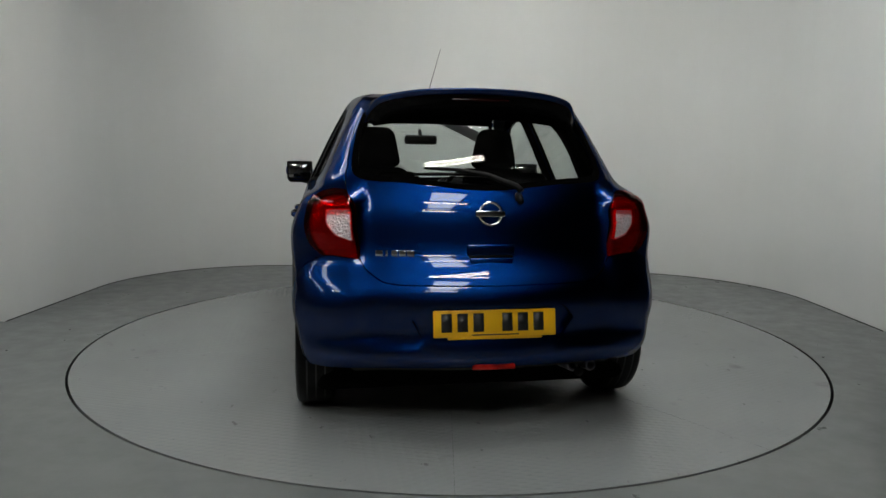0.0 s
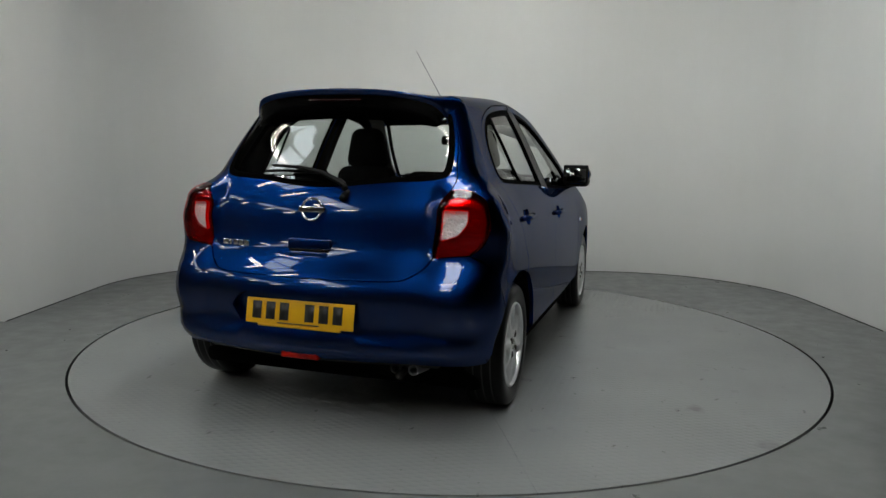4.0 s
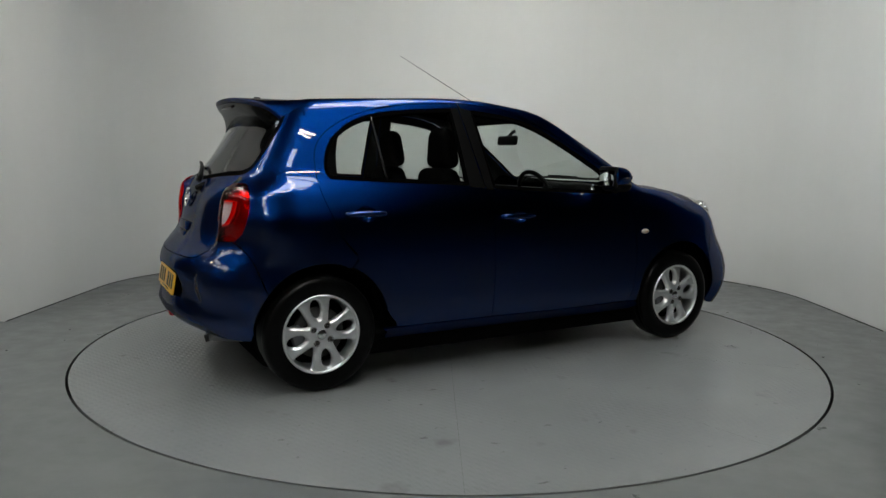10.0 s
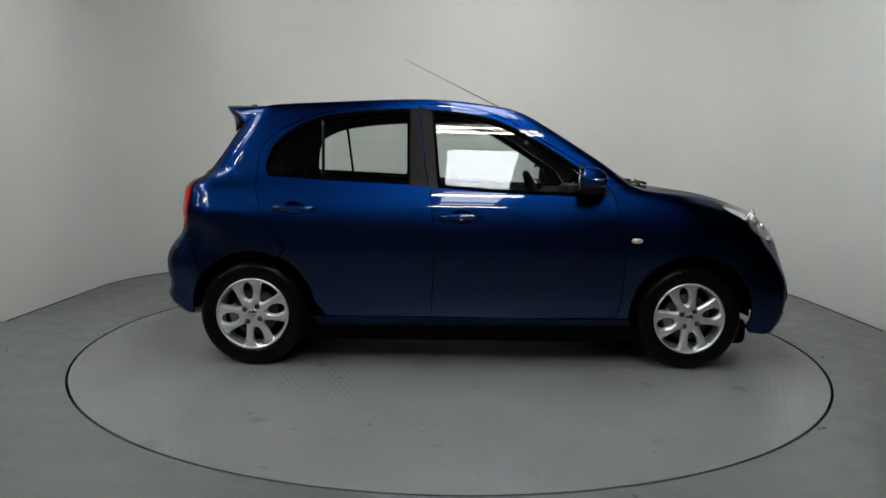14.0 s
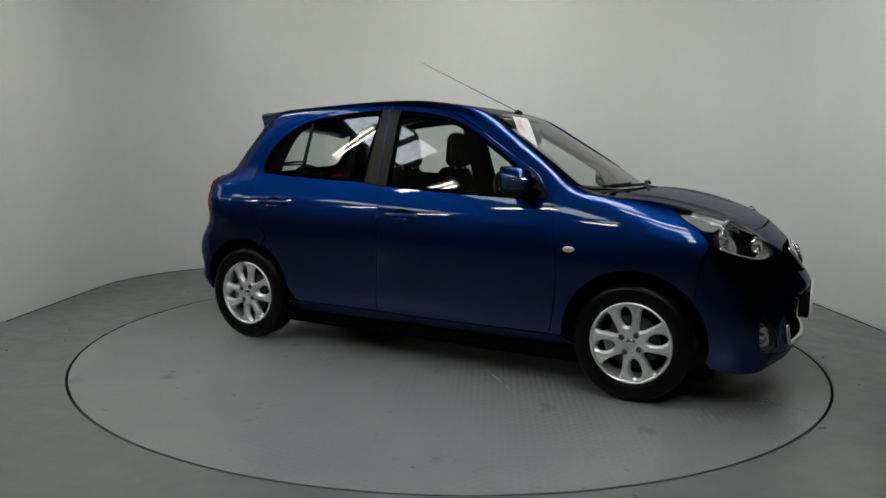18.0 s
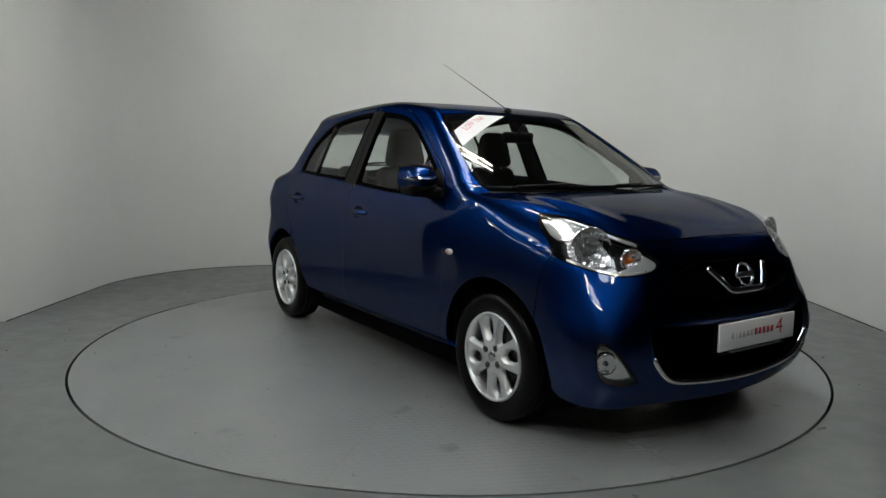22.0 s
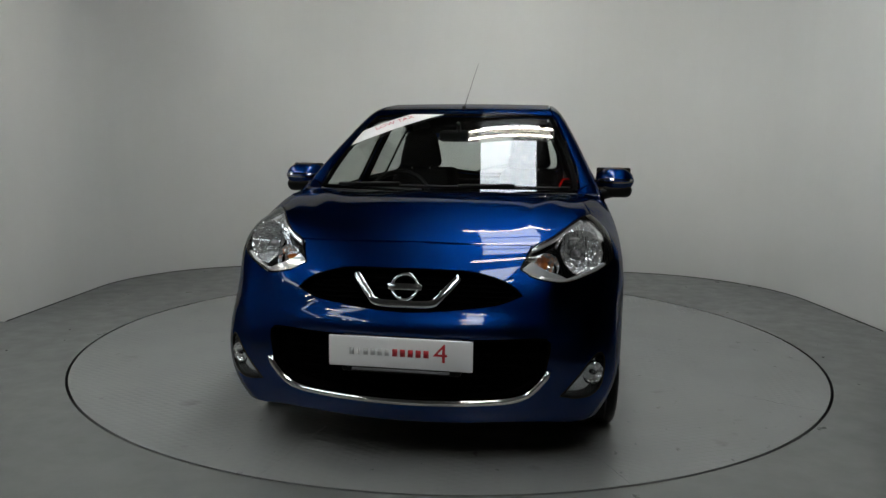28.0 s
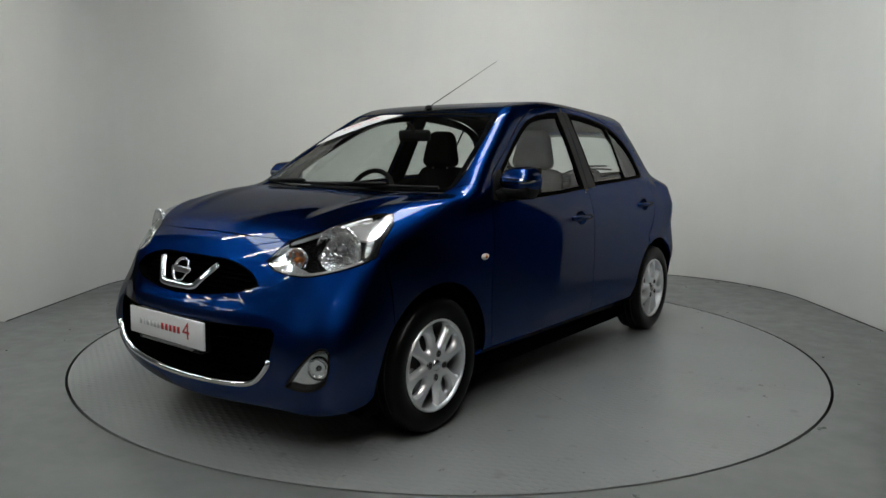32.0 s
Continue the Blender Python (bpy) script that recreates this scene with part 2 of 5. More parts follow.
def skin(x, y, z):
    """Below zero inside the car's body, zero on its skin."""
    y2 = y * y
    ay, zc = np.abs(y), np.clip(z, 0.3, 1.45)
    out = REAR_CORNER(zc) * ease(0.50, 0.60, ay) * (0.3 * ease(-1.0, -1.45, x) + 0.8 * ease(-1.32, -1.58, x))
    out = out + FRONT_CORNER(np.clip(z, 0.2, 1.0)) * ease(0.5, 0.68, ay) * ease(1.44, 1.70, x)
    out = out + 0.018 * ease(0.75, 1.2, x) * ease(1.72, 1.5, x) * ease(0.2, 0.4, z) * ease(0.98, 0.66, z) * ease(0.5, 0.7, ay)
    side = np.abs(y) - (PLAN(x) + FLANK(z) - 0.037 * ease(-0.5, -1.45, x) * ease(0.85, 1.15, z))
    a = 0.165 * ease(-0.1, 0.5, x) - 0.16 * ease(0.95, 1.15, x)
    top = z - (ROOFLINE(x + a * y2) - (0.025 + 0.025 * ease(0.9, 1.2, x)) * y2)
    crease = ease(0.95, 1.2, x) * (1 - ease(1.45, 1.68, x)) * np.exp(-((np.abs(y) - 0.56 + 0.22 * (x - 1.0)) / 0.05) ** 2)
    top = top - 0.009 * crease
    g = smax(side, top, 0.050 + 0.120 * ease(1.0, 1.4, x))
    corner = ease(0.26, 0.52, ay)
    g = smax(g, x - (NOSE(z) * (1 - corner) + NOSE_SIDE(z) * corner - 0.315 * y2), 0.13)
    return smax(g, TAIL(z) + 0.28 * y2 - x, 0.135) - out


def skin_normal(p):
    g = np.stack([skin(*(p + d).T) - skin(*(p - d).T) for d in np.eye(3) * 2e-3], -1)
    return g / np.linalg.norm(g, axis=-1, keepdims=True)


# ways of unrolling the skin: from the car's long axis ("side"), from points in its front and rear, and straight down ("top")
CENTRE = {"front": np.array([1.0, 0, 0.45]), "rear": np.array([-0.95, 0, 0.75])}


def unroll(way, p):
    p = np.asarray(p, float)
    x, y, z = p.T
    if way == "top":
        return np.stack([x, y], -1)
    if way == "side":
        return np.stack([x, 0.7 * np.arctan2(z - 0.6, y)], -1)
    d = p - CENTRE[way]
    sgn = 1 if way == "front" else -1
    return 0.85 * np.stack([np.arctan2(d[:, 1], sgn * d[:, 0]), np.arctan2(d[:, 2], np.hypot(d[:, 0], d[:, 1]))], -1)


def roll_on(way, uv):
    """Points of the skin for unrolled coordinates."""
    u, v = np.asarray(uv, float).T
    o = np.zeros_like(u)
    if way == "top":
        c, d, lo = np.stack([u, v, o + 0.5], -1), np.stack([o, o, o + 1], -1), 0.0
    elif way == "side":
        c, d, lo = np.stack([u, o, o + 0.6], -1), np.stack([o, np.cos(v / 0.7), np.sin(v / 0.7)], -1), 0.05
    else:
        a, e = u / 0.85, v / 0.85
        sgn = 1 if way == "front" else -1
        c, d, lo = np.broadcast_to(CENTRE[way], (len(u), 3)), np.stack([sgn * np.cos(a) * np.cos(e), np.sin(a) * np.cos(e), np.sin(e)], -1), 0.05
    lo, hi = o + lo, o + 1.7
    for _ in range(36):
        s = (lo + hi) / 2
        out = skin(*(c + s[:, None] * d).T) > 0
        lo, hi = np.where(out, lo, s), np.where(out, s, hi)
    return c + ((lo + hi) / 2)[:, None] * d


def curve(pts, spacing=0.02):
    """An even, smooth line through 2D points (Catmull-Rom), without its last point."""
    p = np.asarray(pts, float)
    if len(p) > 2:
        q = np.vstack([2 * p[0] - p[1], p, 2 * p[-1] - p[-2]])
        out = []
        for i in range(1, len(q) - 2):
            t = np.linspace(0, 1, 12, endpoint=False)[:, None]
            a, b, c, d = q[i - 1:i + 3]
            out.append(0.5 * (2 * b + (c - a) * t + (2 * a - 5 * b + 4 * c - d) * t**2 + (3 * b - a - 3 * c + d) * t**3))
        p = np.vstack(out + [p[-1:]])
    s = np.r_[0, np.cumsum(np.linalg.norm(np.diff(p, axis=0), axis=1))]
    k = max(1, int(round(s[-1] / spacing)))
    g = np.linspace(0, s[-1], k, endpoint=False)
    return np.stack([np.interp(g, s, p[:, i]) for i in (0, 1)], -1)


def settle(pts):
    """Moves rough points square on to the skin; points given without a height stay."""
    p = np.asarray(pts, float)
    if p[:, 2].min() < 0.05:
        return p
    for _ in range(12):
        g = np.stack([skin(*(p + d).T) - skin(*(p - d).T) for d in np.eye(3) * 2e-3], -1) / 4e-3
        p = p - g * (skin(*p.T) / np.maximum(np.sum(g * g, -1), 1e-6))[:, None]
    return p


def outline(way, runs, mirror=False, spacing=0.02):
    """A closed 2D line from runs of 3D points; a new run starts at a corner. mirror: the runs are the half with y >= 0."""
    pts = []
    for i, r in enumerate(runs):
        nxt = runs[(i + 1) % len(runs)][0]
        full = settle(list(r) + ([] if mirror and i == len(runs) - 1 else [nxt]))
        if len(full) > 1:
            pts.append(curve(unroll(way, full), spacing))
    if mirror:
        last = unroll(way, settle([runs[-1][-1]]))
        half = np.vstack(pts + [last])
        return np.vstack([half, (half * (1, -1) if way == "top" else half * (-1, 1))[1:-1][::-1]])
    return np.vstack(pts)


def inset(poly, g):
    """Moves a closed line inwards by g."""
    t = np.roll(poly, -1, 0) - np.roll(poly, 1, 0)
    t /= np.linalg.norm(t, axis=1, keepdims=True) + 1e-9
    n = np.stack([-t[:, 1], t[:, 0]], -1)
    area = np.sum(poly[:, 0] * np.roll(poly[:, 1], -1) - poly[:, 1] * np.roll(poly[:, 0], -1))
    return poly + n * (g if area > 0 else -g)


def inside(poly, q):
    x, y = q.T
    r = np.zeros(len(q), bool)
    for (x0, y0), (x1, y1) in zip(poly, np.roll(poly, -1, 0)):
        c = (y0 > y) != (y1 > y)
        r ^= c & (x < (x1 - x0) * (y - y0) / ((y1 - y0) or 1e-12) + x0)
    return r


def fill(poly, holes, h):
    """Triangles that fill a closed line with holes: points, triangles, and the loops of points along the edges."""
    from_loops = [poly] + holes
    lo, hi = poly.min(0), poly.max(0)
    gx, gy = np.meshgrid(np.arange(lo[0], hi[0] + h, h), np.arange(lo[1], hi[1] + h, h * 0.866))
    gx = gx + (np.arange(gx.shape[0]) % 2 * h / 2)[:, None]
    g = np.stack([gx.ravel(), gy.ravel()], -1)
    ok = inside(poly, g)
    for k in holes:
        ok &= ~inside(k, g)
    g = g[ok]
    rim = np.vstack(from_loops)
    if len(g):
        d = np.min(np.linalg.norm(g[:, None] - rim[None], axis=2), axis=1)
        g = g[d > 0.55 * h]
    pts = np.vstack([rim, g])
    edges, loops, i = [], [], 0
    for k in from_loops:
        ids = list(range(i, i + len(k)))
        loops.append(ids)
        edges += list(zip(ids, ids[1:] + ids[:1]))
        i += len(k)
    from mathutils.geometry import delaunay_2d_cdt
    vs, _, fs, ov, _, _ = delaunay_2d_cdt([Vector(p) for p in pts], edges, [], 0, 1e-7)
    back = {}
    for j, o in enumerate(ov):
        for k in o:
            back[k] = j
    vs = np.array([tuple(v) for v in vs])
    fs = np.array([tuple(f) for f in fs])
    c = vs[fs].mean(1)
    ok = inside(poly, c)
    for k in holes:
        ok &= ~inside(k, c)
    return vs, fs[ok], [[back[k] for k in l] for l in loops]


def shell(name, way, poly, holes=(), h=0.035, thick=0.012, lift=0.0, gap=0.0018, hole_gap=0.0, back=False, flip=False, push=None):
    """A panel of the skin as a mesh: outer face, turned-in rim and, with back, an inner face (second material). flip: the other side of the car."""
    poly = inset(poly, gap) if gap else poly
    holes = [inset(k, -hole_gap) if hole_gap else k for k in holes]
    uv, fs, loops = fill(poly, list(holes), h)
    p = roll_on(way, uv)
    n = skin_normal(p)
    p = p + n * lift
    if push is not None:
        p, n = push(p, n)
    f0 = p[fs]
    fn = np.cross(f0[:, 1] - f0[:, 0], f0[:, 2] - f0[:, 0])
    if np.sum(fn * n[fs[:, 0]]) < 0:
        fs = fs[:, ::-1]
    verts, norms, faces, slots = [p], [n], [tuple(f) for f in fs], [0] * len(fs)
    k = len(p)
    for li, l in enumerate(loops):
        a, na = p[l], n[l]
        t = np.roll(a, -1, 0) - np.roll(a, 1, 0)
        t /= np.linalg.norm(t, axis=1, keepdims=True) + 1e-9
        out = np.cross(t, na)
        mid = p.mean(0)
        area = np.sum(uv[l][:, 0] * np.roll(uv[l][:, 1], -1) - uv[l][:, 1] * np.roll(uv[l][:, 0], -1))
        test = np.sum(out * (a - a.mean(0)), axis=1).sum()
        if (test < 0) != (li > 0):
            out = -out
        m = len(l)
        verts += [a, a - na * thick]
        norms += [out, out]
        i = np.arange(m)
        j = (i + 1) % m
        quads = np.stack([k + i, k + j, k + m + j, k + m + i], -1)
        q = np.cross(a[j] - a[i], -na)
        if np.sum(q * out) < 0:
            quads = quads[:, ::-1]
        faces += [tuple(f) for f in quads]
        slots += [0] * m
        k += 2 * m
    if back:
        verts.append(p - n * thick)
        norms.append(-n)
        faces += [tuple(f[::-1] + k) for f in fs]
        slots += [1] * len(fs)
    v, nn = np.vstack(verts), np.vstack(norms)
    if flip:
        v, nn, faces = v * (1, -1, 1), nn * (1, -1, 1), [f[::-1] for f in faces]
    me = bpy.data.meshes.new(name)
    me.from_pydata([tuple(map(float, q)) for q in v], [], [tuple(int(i) for i in f) for f in faces])
    me.polygons.foreach_set("use_smooth", [True] * len(me.polygons))
    me.polygons.foreach_set("material_index", slots)
    me.normals_split_custom_set_from_vertices([tuple(map(float, q)) for q in nn])
    return me


def even_pane(axis):
    """Evens a pane out to one smooth bow: its coordinate along axis becomes a quadratic in the other two."""
    u, v = [i for i in (0, 1, 2) if i != axis]

    def f(p, n):
        a, b = p[:, u] - p[:, u].mean(), p[:, v] - p[:, v].mean()
        k = np.linalg.lstsq(np.stack([a * 0 + 1, a, b, a * a, a * b, b * b], -1), p[:, axis], rcond=None)[0]
        q, m = p.copy(), np.zeros_like(p)
        q[:, axis] = k[0] + k[1] * a + k[2] * b + k[3] * a * a + k[4] * a * b + k[5] * b * b
        m[:, axis], m[:, u], m[:, v] = 1, -(k[1] + 2 * k[3] * a + k[4] * b), -(k[2] + k[4] * a + 2 * k[5] * b)
        return q, m / np.linalg.norm(m, axis=1, keepdims=True)

    return f


def panel(name, way, runs, material, parent, label="", mirror=False, holes=(), pair=True, raw=None, **kw):
    """A body panel; with pair one for each side of the car. holes: closed 2D lines. Returns the objects."""
    poly = outline(way, runs, mirror) if raw is None else raw
    made = []
    for flip in (False, True) if pair else (False,):
        me = shell(name, way, poly, list(holes), flip=flip, **kw)
        for k in material if isinstance(material, (list, tuple)) else (material,):
            me.materials.append(k)
        made.append(obj(name, me, parent[flip] if isinstance(parent, (list, tuple)) else parent, label))
    return made


def on_skin(way, p, lift=0.0):
    """The skin's points nearest to 3D points along the unrolling rays, lifted by that much."""
    q = roll_on(way, unroll(way, p))
    return q + skin_normal(q) * lift

# ---------------------------------------------------------------- the studio
R_TABLE = 2.231


def ring_sheet(r0, r1, n=160, z=0.0):
    bm = bmesh.new()
    a, b = ([bm.verts.new((r * math.cos(2 * math.pi * i / n), r * math.sin(2 * math.pi * i / n), z)) for i in range(n)] for r in (r0, r1))
    for i in range(n):
        bm.faces.new((a[i], b[i], b[(i + 1) % n], a[(i + 1) % n]))
    return bm


FLOOR = mat("grey_painted_floor", (0.2, 0.2, 0.2), 0.35)
c = ramp(FLOOR, noise_tex(FLOOR, 1.3, 8.0), [(0.3, (0.114, 0.120, 0.117)), (0.7, (0.137, 0.142, 0.139))])
c = mix(FLOOR, c, ramp(FLOOR, noise_tex(FLOOR, 5.0, 9.0, 0.7, stretch=(1, 2.2, 1)), [(0.5, 1.0), (0.95, 0.80)]), 1.0, "MULTIPLY")
wire(FLOOR, c, "Base Color")
wire(FLOOR, ramp(FLOOR, noise_tex(FLOOR, 7.0, 6.0), [(0.3, 0.27), (0.7, 0.42)]), "Roughness")
bump(FLOOR, noise_tex(FLOOR, 60, 5.0), 0.05, 0.004)

floor = part("floor", ring_sheet(R_TABLE + 0.007, 18.0), FLOOR, None, "grey painted concrete floor round the turntable", smooth=False)
tagged(floor, category="floor", kind="structure")
pit = part("turntable_pit", lathe([(R_TABLE + 0.007, 0.0), (R_TABLE + 0.007, -0.06), (0.01, -0.06)], 160, "z"), BLACK, None, "dark gap under the turntable's rim")
tagged(pit, category="floor", kind="structure")


def wall_line(left, right, back_l, back_r, r, n=14):
    """The plan of the curved wall: straight sides, rounded corners and a shallow back."""
    pts = [(left, 0.22), (left, back_l - r)]
    for i in range(1, n + 1):
        a = math.pi - math.pi / 2 * i / n
        pts.append((left + r + r * math.cos(a), back_l - r + r * math.sin(a)))
    for i in range(n):
        a = math.pi / 2 - math.pi / 2 * i / n
        pts.append((right - r + r * math.cos(a), back_r - r + r * math.sin(a)))
    pts += [(right, back_r - r), (right, 0.36)]
    return pts


def build_wall():
    line = wall_line(-3.075, 3.075, 2.96, 2.87, 1.42)
    bm = bmesh.new()
    n = len(line)
    def off(d):
        out = []
        for i, p in enumerate(line):
            a, b = Vector(line[max(i - 1, 0)]), Vector(line[min(i + 1, n - 1)])
            t = (b - a).normalized()
            out.append((p[0] - t.y * d, p[1] + t.x * d))
        return out
    inner, outer, z1 = line, off(0.12), 3.3
    vs = [[bm.verts.new((*q, z)) for q in ln] for ln, z in ((inner, 0.0), (inner, z1), (outer, z1), (outer, 0.0))]
    for a, b in zip(vs, vs[1:]):
        for i in range(n - 1):
            bm.faces.new((a[i], a[i + 1], b[i + 1], b[i]))
    for i in (0, -1):
        bm.faces.new([v[i] for v in vs])
    bmesh.ops.recalc_face_normals(bm, faces=bm.faces)
    w = part("wall_studio", bm, WALL, None, "off-white painted curved studio wall behind the turntable")
    for f in w.data.polygons:
        f.use_smooth = abs(f.normal.z) < 0.5
    tagged(w, category="wall", kind="structure")
    bm = tube([(x, y, 0.0) for x, y in off(-0.004)], 0.006, 6)
    tagged(part("baseboard", bm, INK, None, "dark joint along the foot of the wall"), category="trim", kind="structure")


build_wall()

# the hall round the studio: cladding, roof with rooflights, tubes
HALL = mat("dark_hall_cladding", (0.08, 0.08, 0.08), 0.7)
wire(HALL, ramp(HALL, noise_tex(HALL, 1.5, 5.0), [(0.3, 0.07), (0.7, 0.10)]), "Base Color")
ROOFH = 4.9
for nm, sx, sy, x, y in (("wall_north", 24.4, 0.2, 0, 12.1), ("wall_south", 24.4, 0.2, 0, -12.1), ("wall_east", 0.2, 24, 12.1, 0), ("wall_west", 0.2, 24, -12.1, 0)):
    tagged(part(nm, rbox(sx, sy, ROOFH + 0.3, 0, m=pose(x, y, (ROOFH + 0.3) / 2)), HALL, None, "plain dark hall wall", smooth=False), category="wall", kind="structure")
STRIPS = [(-8.95, -8.05), (-4.45, -3.55), (0.15, 1.05)]
edges = [-12.0] + [v for s in STRIPS for v in s] + [12.0]
LIGHT_Y = [(-6.7, -3.3), (-2.0, 1.7)]
bm = bmesh.new()
for a, b in zip(edges[::2], edges[1::2]):
    bm = join(bm, rbox(b - a, 24, 0.12, 0, m=pose((a + b) / 2, 0, ROOFH + 0.06)))
for a, b in STRIPS:
    for y0, y1 in ((-12, LIGHT_Y[0][0]), (LIGHT_Y[0][1], LIGHT_Y[1][0]), (LIGHT_Y[1][1], 12)):
        bm = join(bm, rbox(b - a, y1 - y0, 0.12, 0, m=pose((a + b) / 2, (y0 + y1) / 2, ROOFH + 0.06)))
tagged(part("ceiling", bm, HALL, None, "dark hall roof between the rooflights", smooth=False), category="ceiling", kind="structure")
RLIGHT = glow(mat("rooflight_sheet", (0.7, 0.75, 0.8), 0.5), (0.88, 0.95, 1.0), ROOFLIGHT)
# the outer strips' glow is turned down to darken the side walls and floor
RDULL = glow(mat("dimmed_rooflight_sheet", (0.6, 0.65, 0.7), 0.5), (0.84, 0.94, 1.0), ROOFLIGHT * 0.56)
for i, ((a, b), (y0, y1)) in enumerate((s, y) for s in STRIPS for y in LIGHT_Y):
    ob = part("window_%d" % (i + 1), rbox(b - a, y1 - y0, 0.02, 0, m=pose((a + b) / 2, (y0 + y1) / 2, ROOFH + 0.10)), RLIGHT if a > 0 else RDULL, None, "translucent daylight sheet in the roof", smooth=False)
    tagged(ob, category="rooflight", kind="structure")
GIRT = mat("grey_steel_purlin", (0.10, 0.10, 0.10), 0.6)
purlin = tagged(part("purlin", rbox(24, 0.07, 0.16, 0.005, m=pose(0, 0, 0)), GIRT, None, "dark steel roof purlin", m=pose(0, -9.0, ROOFH - 0.10)), category="beam", group="roof purlins")
for k in range(1, 13):
    copy_thing(purlin, pose(0, -9.0 + 1.5 * k, ROOFH - 0.10))

TUBEM = glow(mat("fluorescent_tube", (0.9, 0.9, 0.88), 0.5), (1.0, 0.93, 0.80), TUBE)
WHITEM = mat("white_enamel", (0.75, 0.75, 0.73), 0.4)


def batten(m):
    """A hanging twin-tube batten light, two metres long."""
    e = new("batten_light")
    part("housing", rbox(1.25, 0.16, 0.06, 0.01), WHITEM, e, m=pose(0, 0, 0.04))
    for y in (-0.05, 0.05):
        part("tube", lathe([(0.001, -0.6), (0.013, -0.6), (0.013, 0.6), (0.001, 0.6)], 12, "x"), TUBEM, e, "glowing fluorescent tube", m=pose(0, y, -0.02))
    for x in (-0.5, 0.5):
        part("hanger", tube([(x, 0, 0.06), (x, 0, ROOFH - 4.35)], 0.004, 6), GIRT, e)
    e.matrix_basis = m
    return tagged(e, "white twin-tube batten light hanging from the roof", "light", "batten lights")


BATTENS = [(x, y) for x in (0.58, -4.0, -8.5) for y in (1.05, -1.0, -2.45, -4.4, -6.2)]
batten_light = batten(pose(*BATTENS[0], 4.35))
for x, y in BATTENS[1:]:
    copy_thing(batten_light, pose(x, y, 4.35))

# small paint chips and scraps lying on the floor
CHIP = mat("brown_paint_chip", (0.16, 0.075, 0.04), 0.7)
GRIT = mat("dark_grit", (0.03, 0.03, 0.03), 0.8)


def scrap(x, y, size, material, label, seed):
    rnd = random.Random(seed)
    bm = bmesh.new()
    n = 9
    rim = [(size * (0.6 + 0.5 * rnd.random()) * math.cos(2 * math.pi * i / n), 0.6 * size * (0.6 + 0.5 * rnd.random()) * math.sin(2 * math.pi * i / n)) for i in range(n)]
    top = [bm.verts.new((u * 0.8, v * 0.8, 0.0025)) for u, v in rim]
    low = [bm.verts.new((u, v, 0.0)) for u, v in rim]
    bm.faces.new(top)
    for i in range(n):
        bm.faces.new((top[(i + 1) % n], top[i], low[i], low[(i + 1) % n]))
    bmesh.ops.recalc_face_normals(bm, faces=bm.faces)
    tagged(part("floor_scrap", bm, material, None, label, m=pose(x, y, 0.0, 0, 0, rnd.random() * 180), smooth=False), category="scrap", group="scraps on the floor")


scrap(0.45, -2.245, 0.022, CHIP, "brown chip of paint on the grey floor", 3)
for i, (x, y, r) in enumerate(((-2.62, -0.50, 0.012), (2.63, 2.33, 0.030), (2.285, -0.344, 0.013), (2.86, 2.12, 0.02), (-2.52, 0.02, 0.010), (-2.41, -0.25, 0.007))):
    scrap(x, y, r, GRIT, "small dark scrap of grit on the grey floor", 10 + i)

# ---------------------------------------------------------------- turntable
TABLE = mat("grey_painted_tread_plate", (0.2, 0.2, 0.2), 0.27)
c = ramp(TABLE, noise_tex(TABLE, 1.6, 8.0), [(0.3, (0.174, 0.182, 0.178)), (0.7, (0.198, 0.205, 0.200))])
c = mix(TABLE, c, ramp(TABLE, noise_tex(TABLE, 3.7, 3.0, 0.5), [(0.66, 1.0), (0.74, 0.76)]), 1.0, "MULTIPLY")
c = mix(TABLE, c, ramp(TABLE, noise_tex(TABLE, 9.0, 4.0, 0.62, stretch=(1, 1.8, 1)), [(0.66, 1.0), (0.71, 0.62)]), 1.0, "MULTIPLY")
c = mix(TABLE, c, ramp(TABLE, noise_tex(TABLE, 34.0, 3.0, 0.55), [(0.73, 1.0), (0.77, 0.55)]), 1.0, "MULTIPLY")
wire(TABLE, c, "Base Color")


def tread(m, strength):
    """Raised lozenges of tread plate, worn flat in places."""
    tc = nd(m, "ShaderNodeTexCoord")
    outs = []
    for turn, sx, sy in ((45, 1.0, 0.45), (-45, 1.0, 0.45)):
        mp = nd(m, "ShaderNodeMapping", Rotation=(0, 0, radians(turn)), Scale=(38 * sx, 38 * sy, 1))
        m.node_tree.links.new(tc.outputs["Object"], mp.inputs[0])
        v = nd(m, "ShaderNodeTexVoronoi", Scale=1.0, Randomness=0.0)
        m.node_tree.links.new(mp.outputs[0], v.inputs["Vector"])
        outs.append(ramp(m, v.outputs["Distance"], [(0.18, 1.0), (0.40, 0.0)]))
    h = mix(m, outs[0], outs[1], 0.5, "LIGHTEN")
    h = mix(m, h, ramp(m, noise_tex(m, 1.1, 3.0), [(0.40, 0.30), (0.58, 1.0)]), 1.0, "MULTIPLY")
    bump(m, h, strength, 0.0025)


tread(TABLE, 0.36)


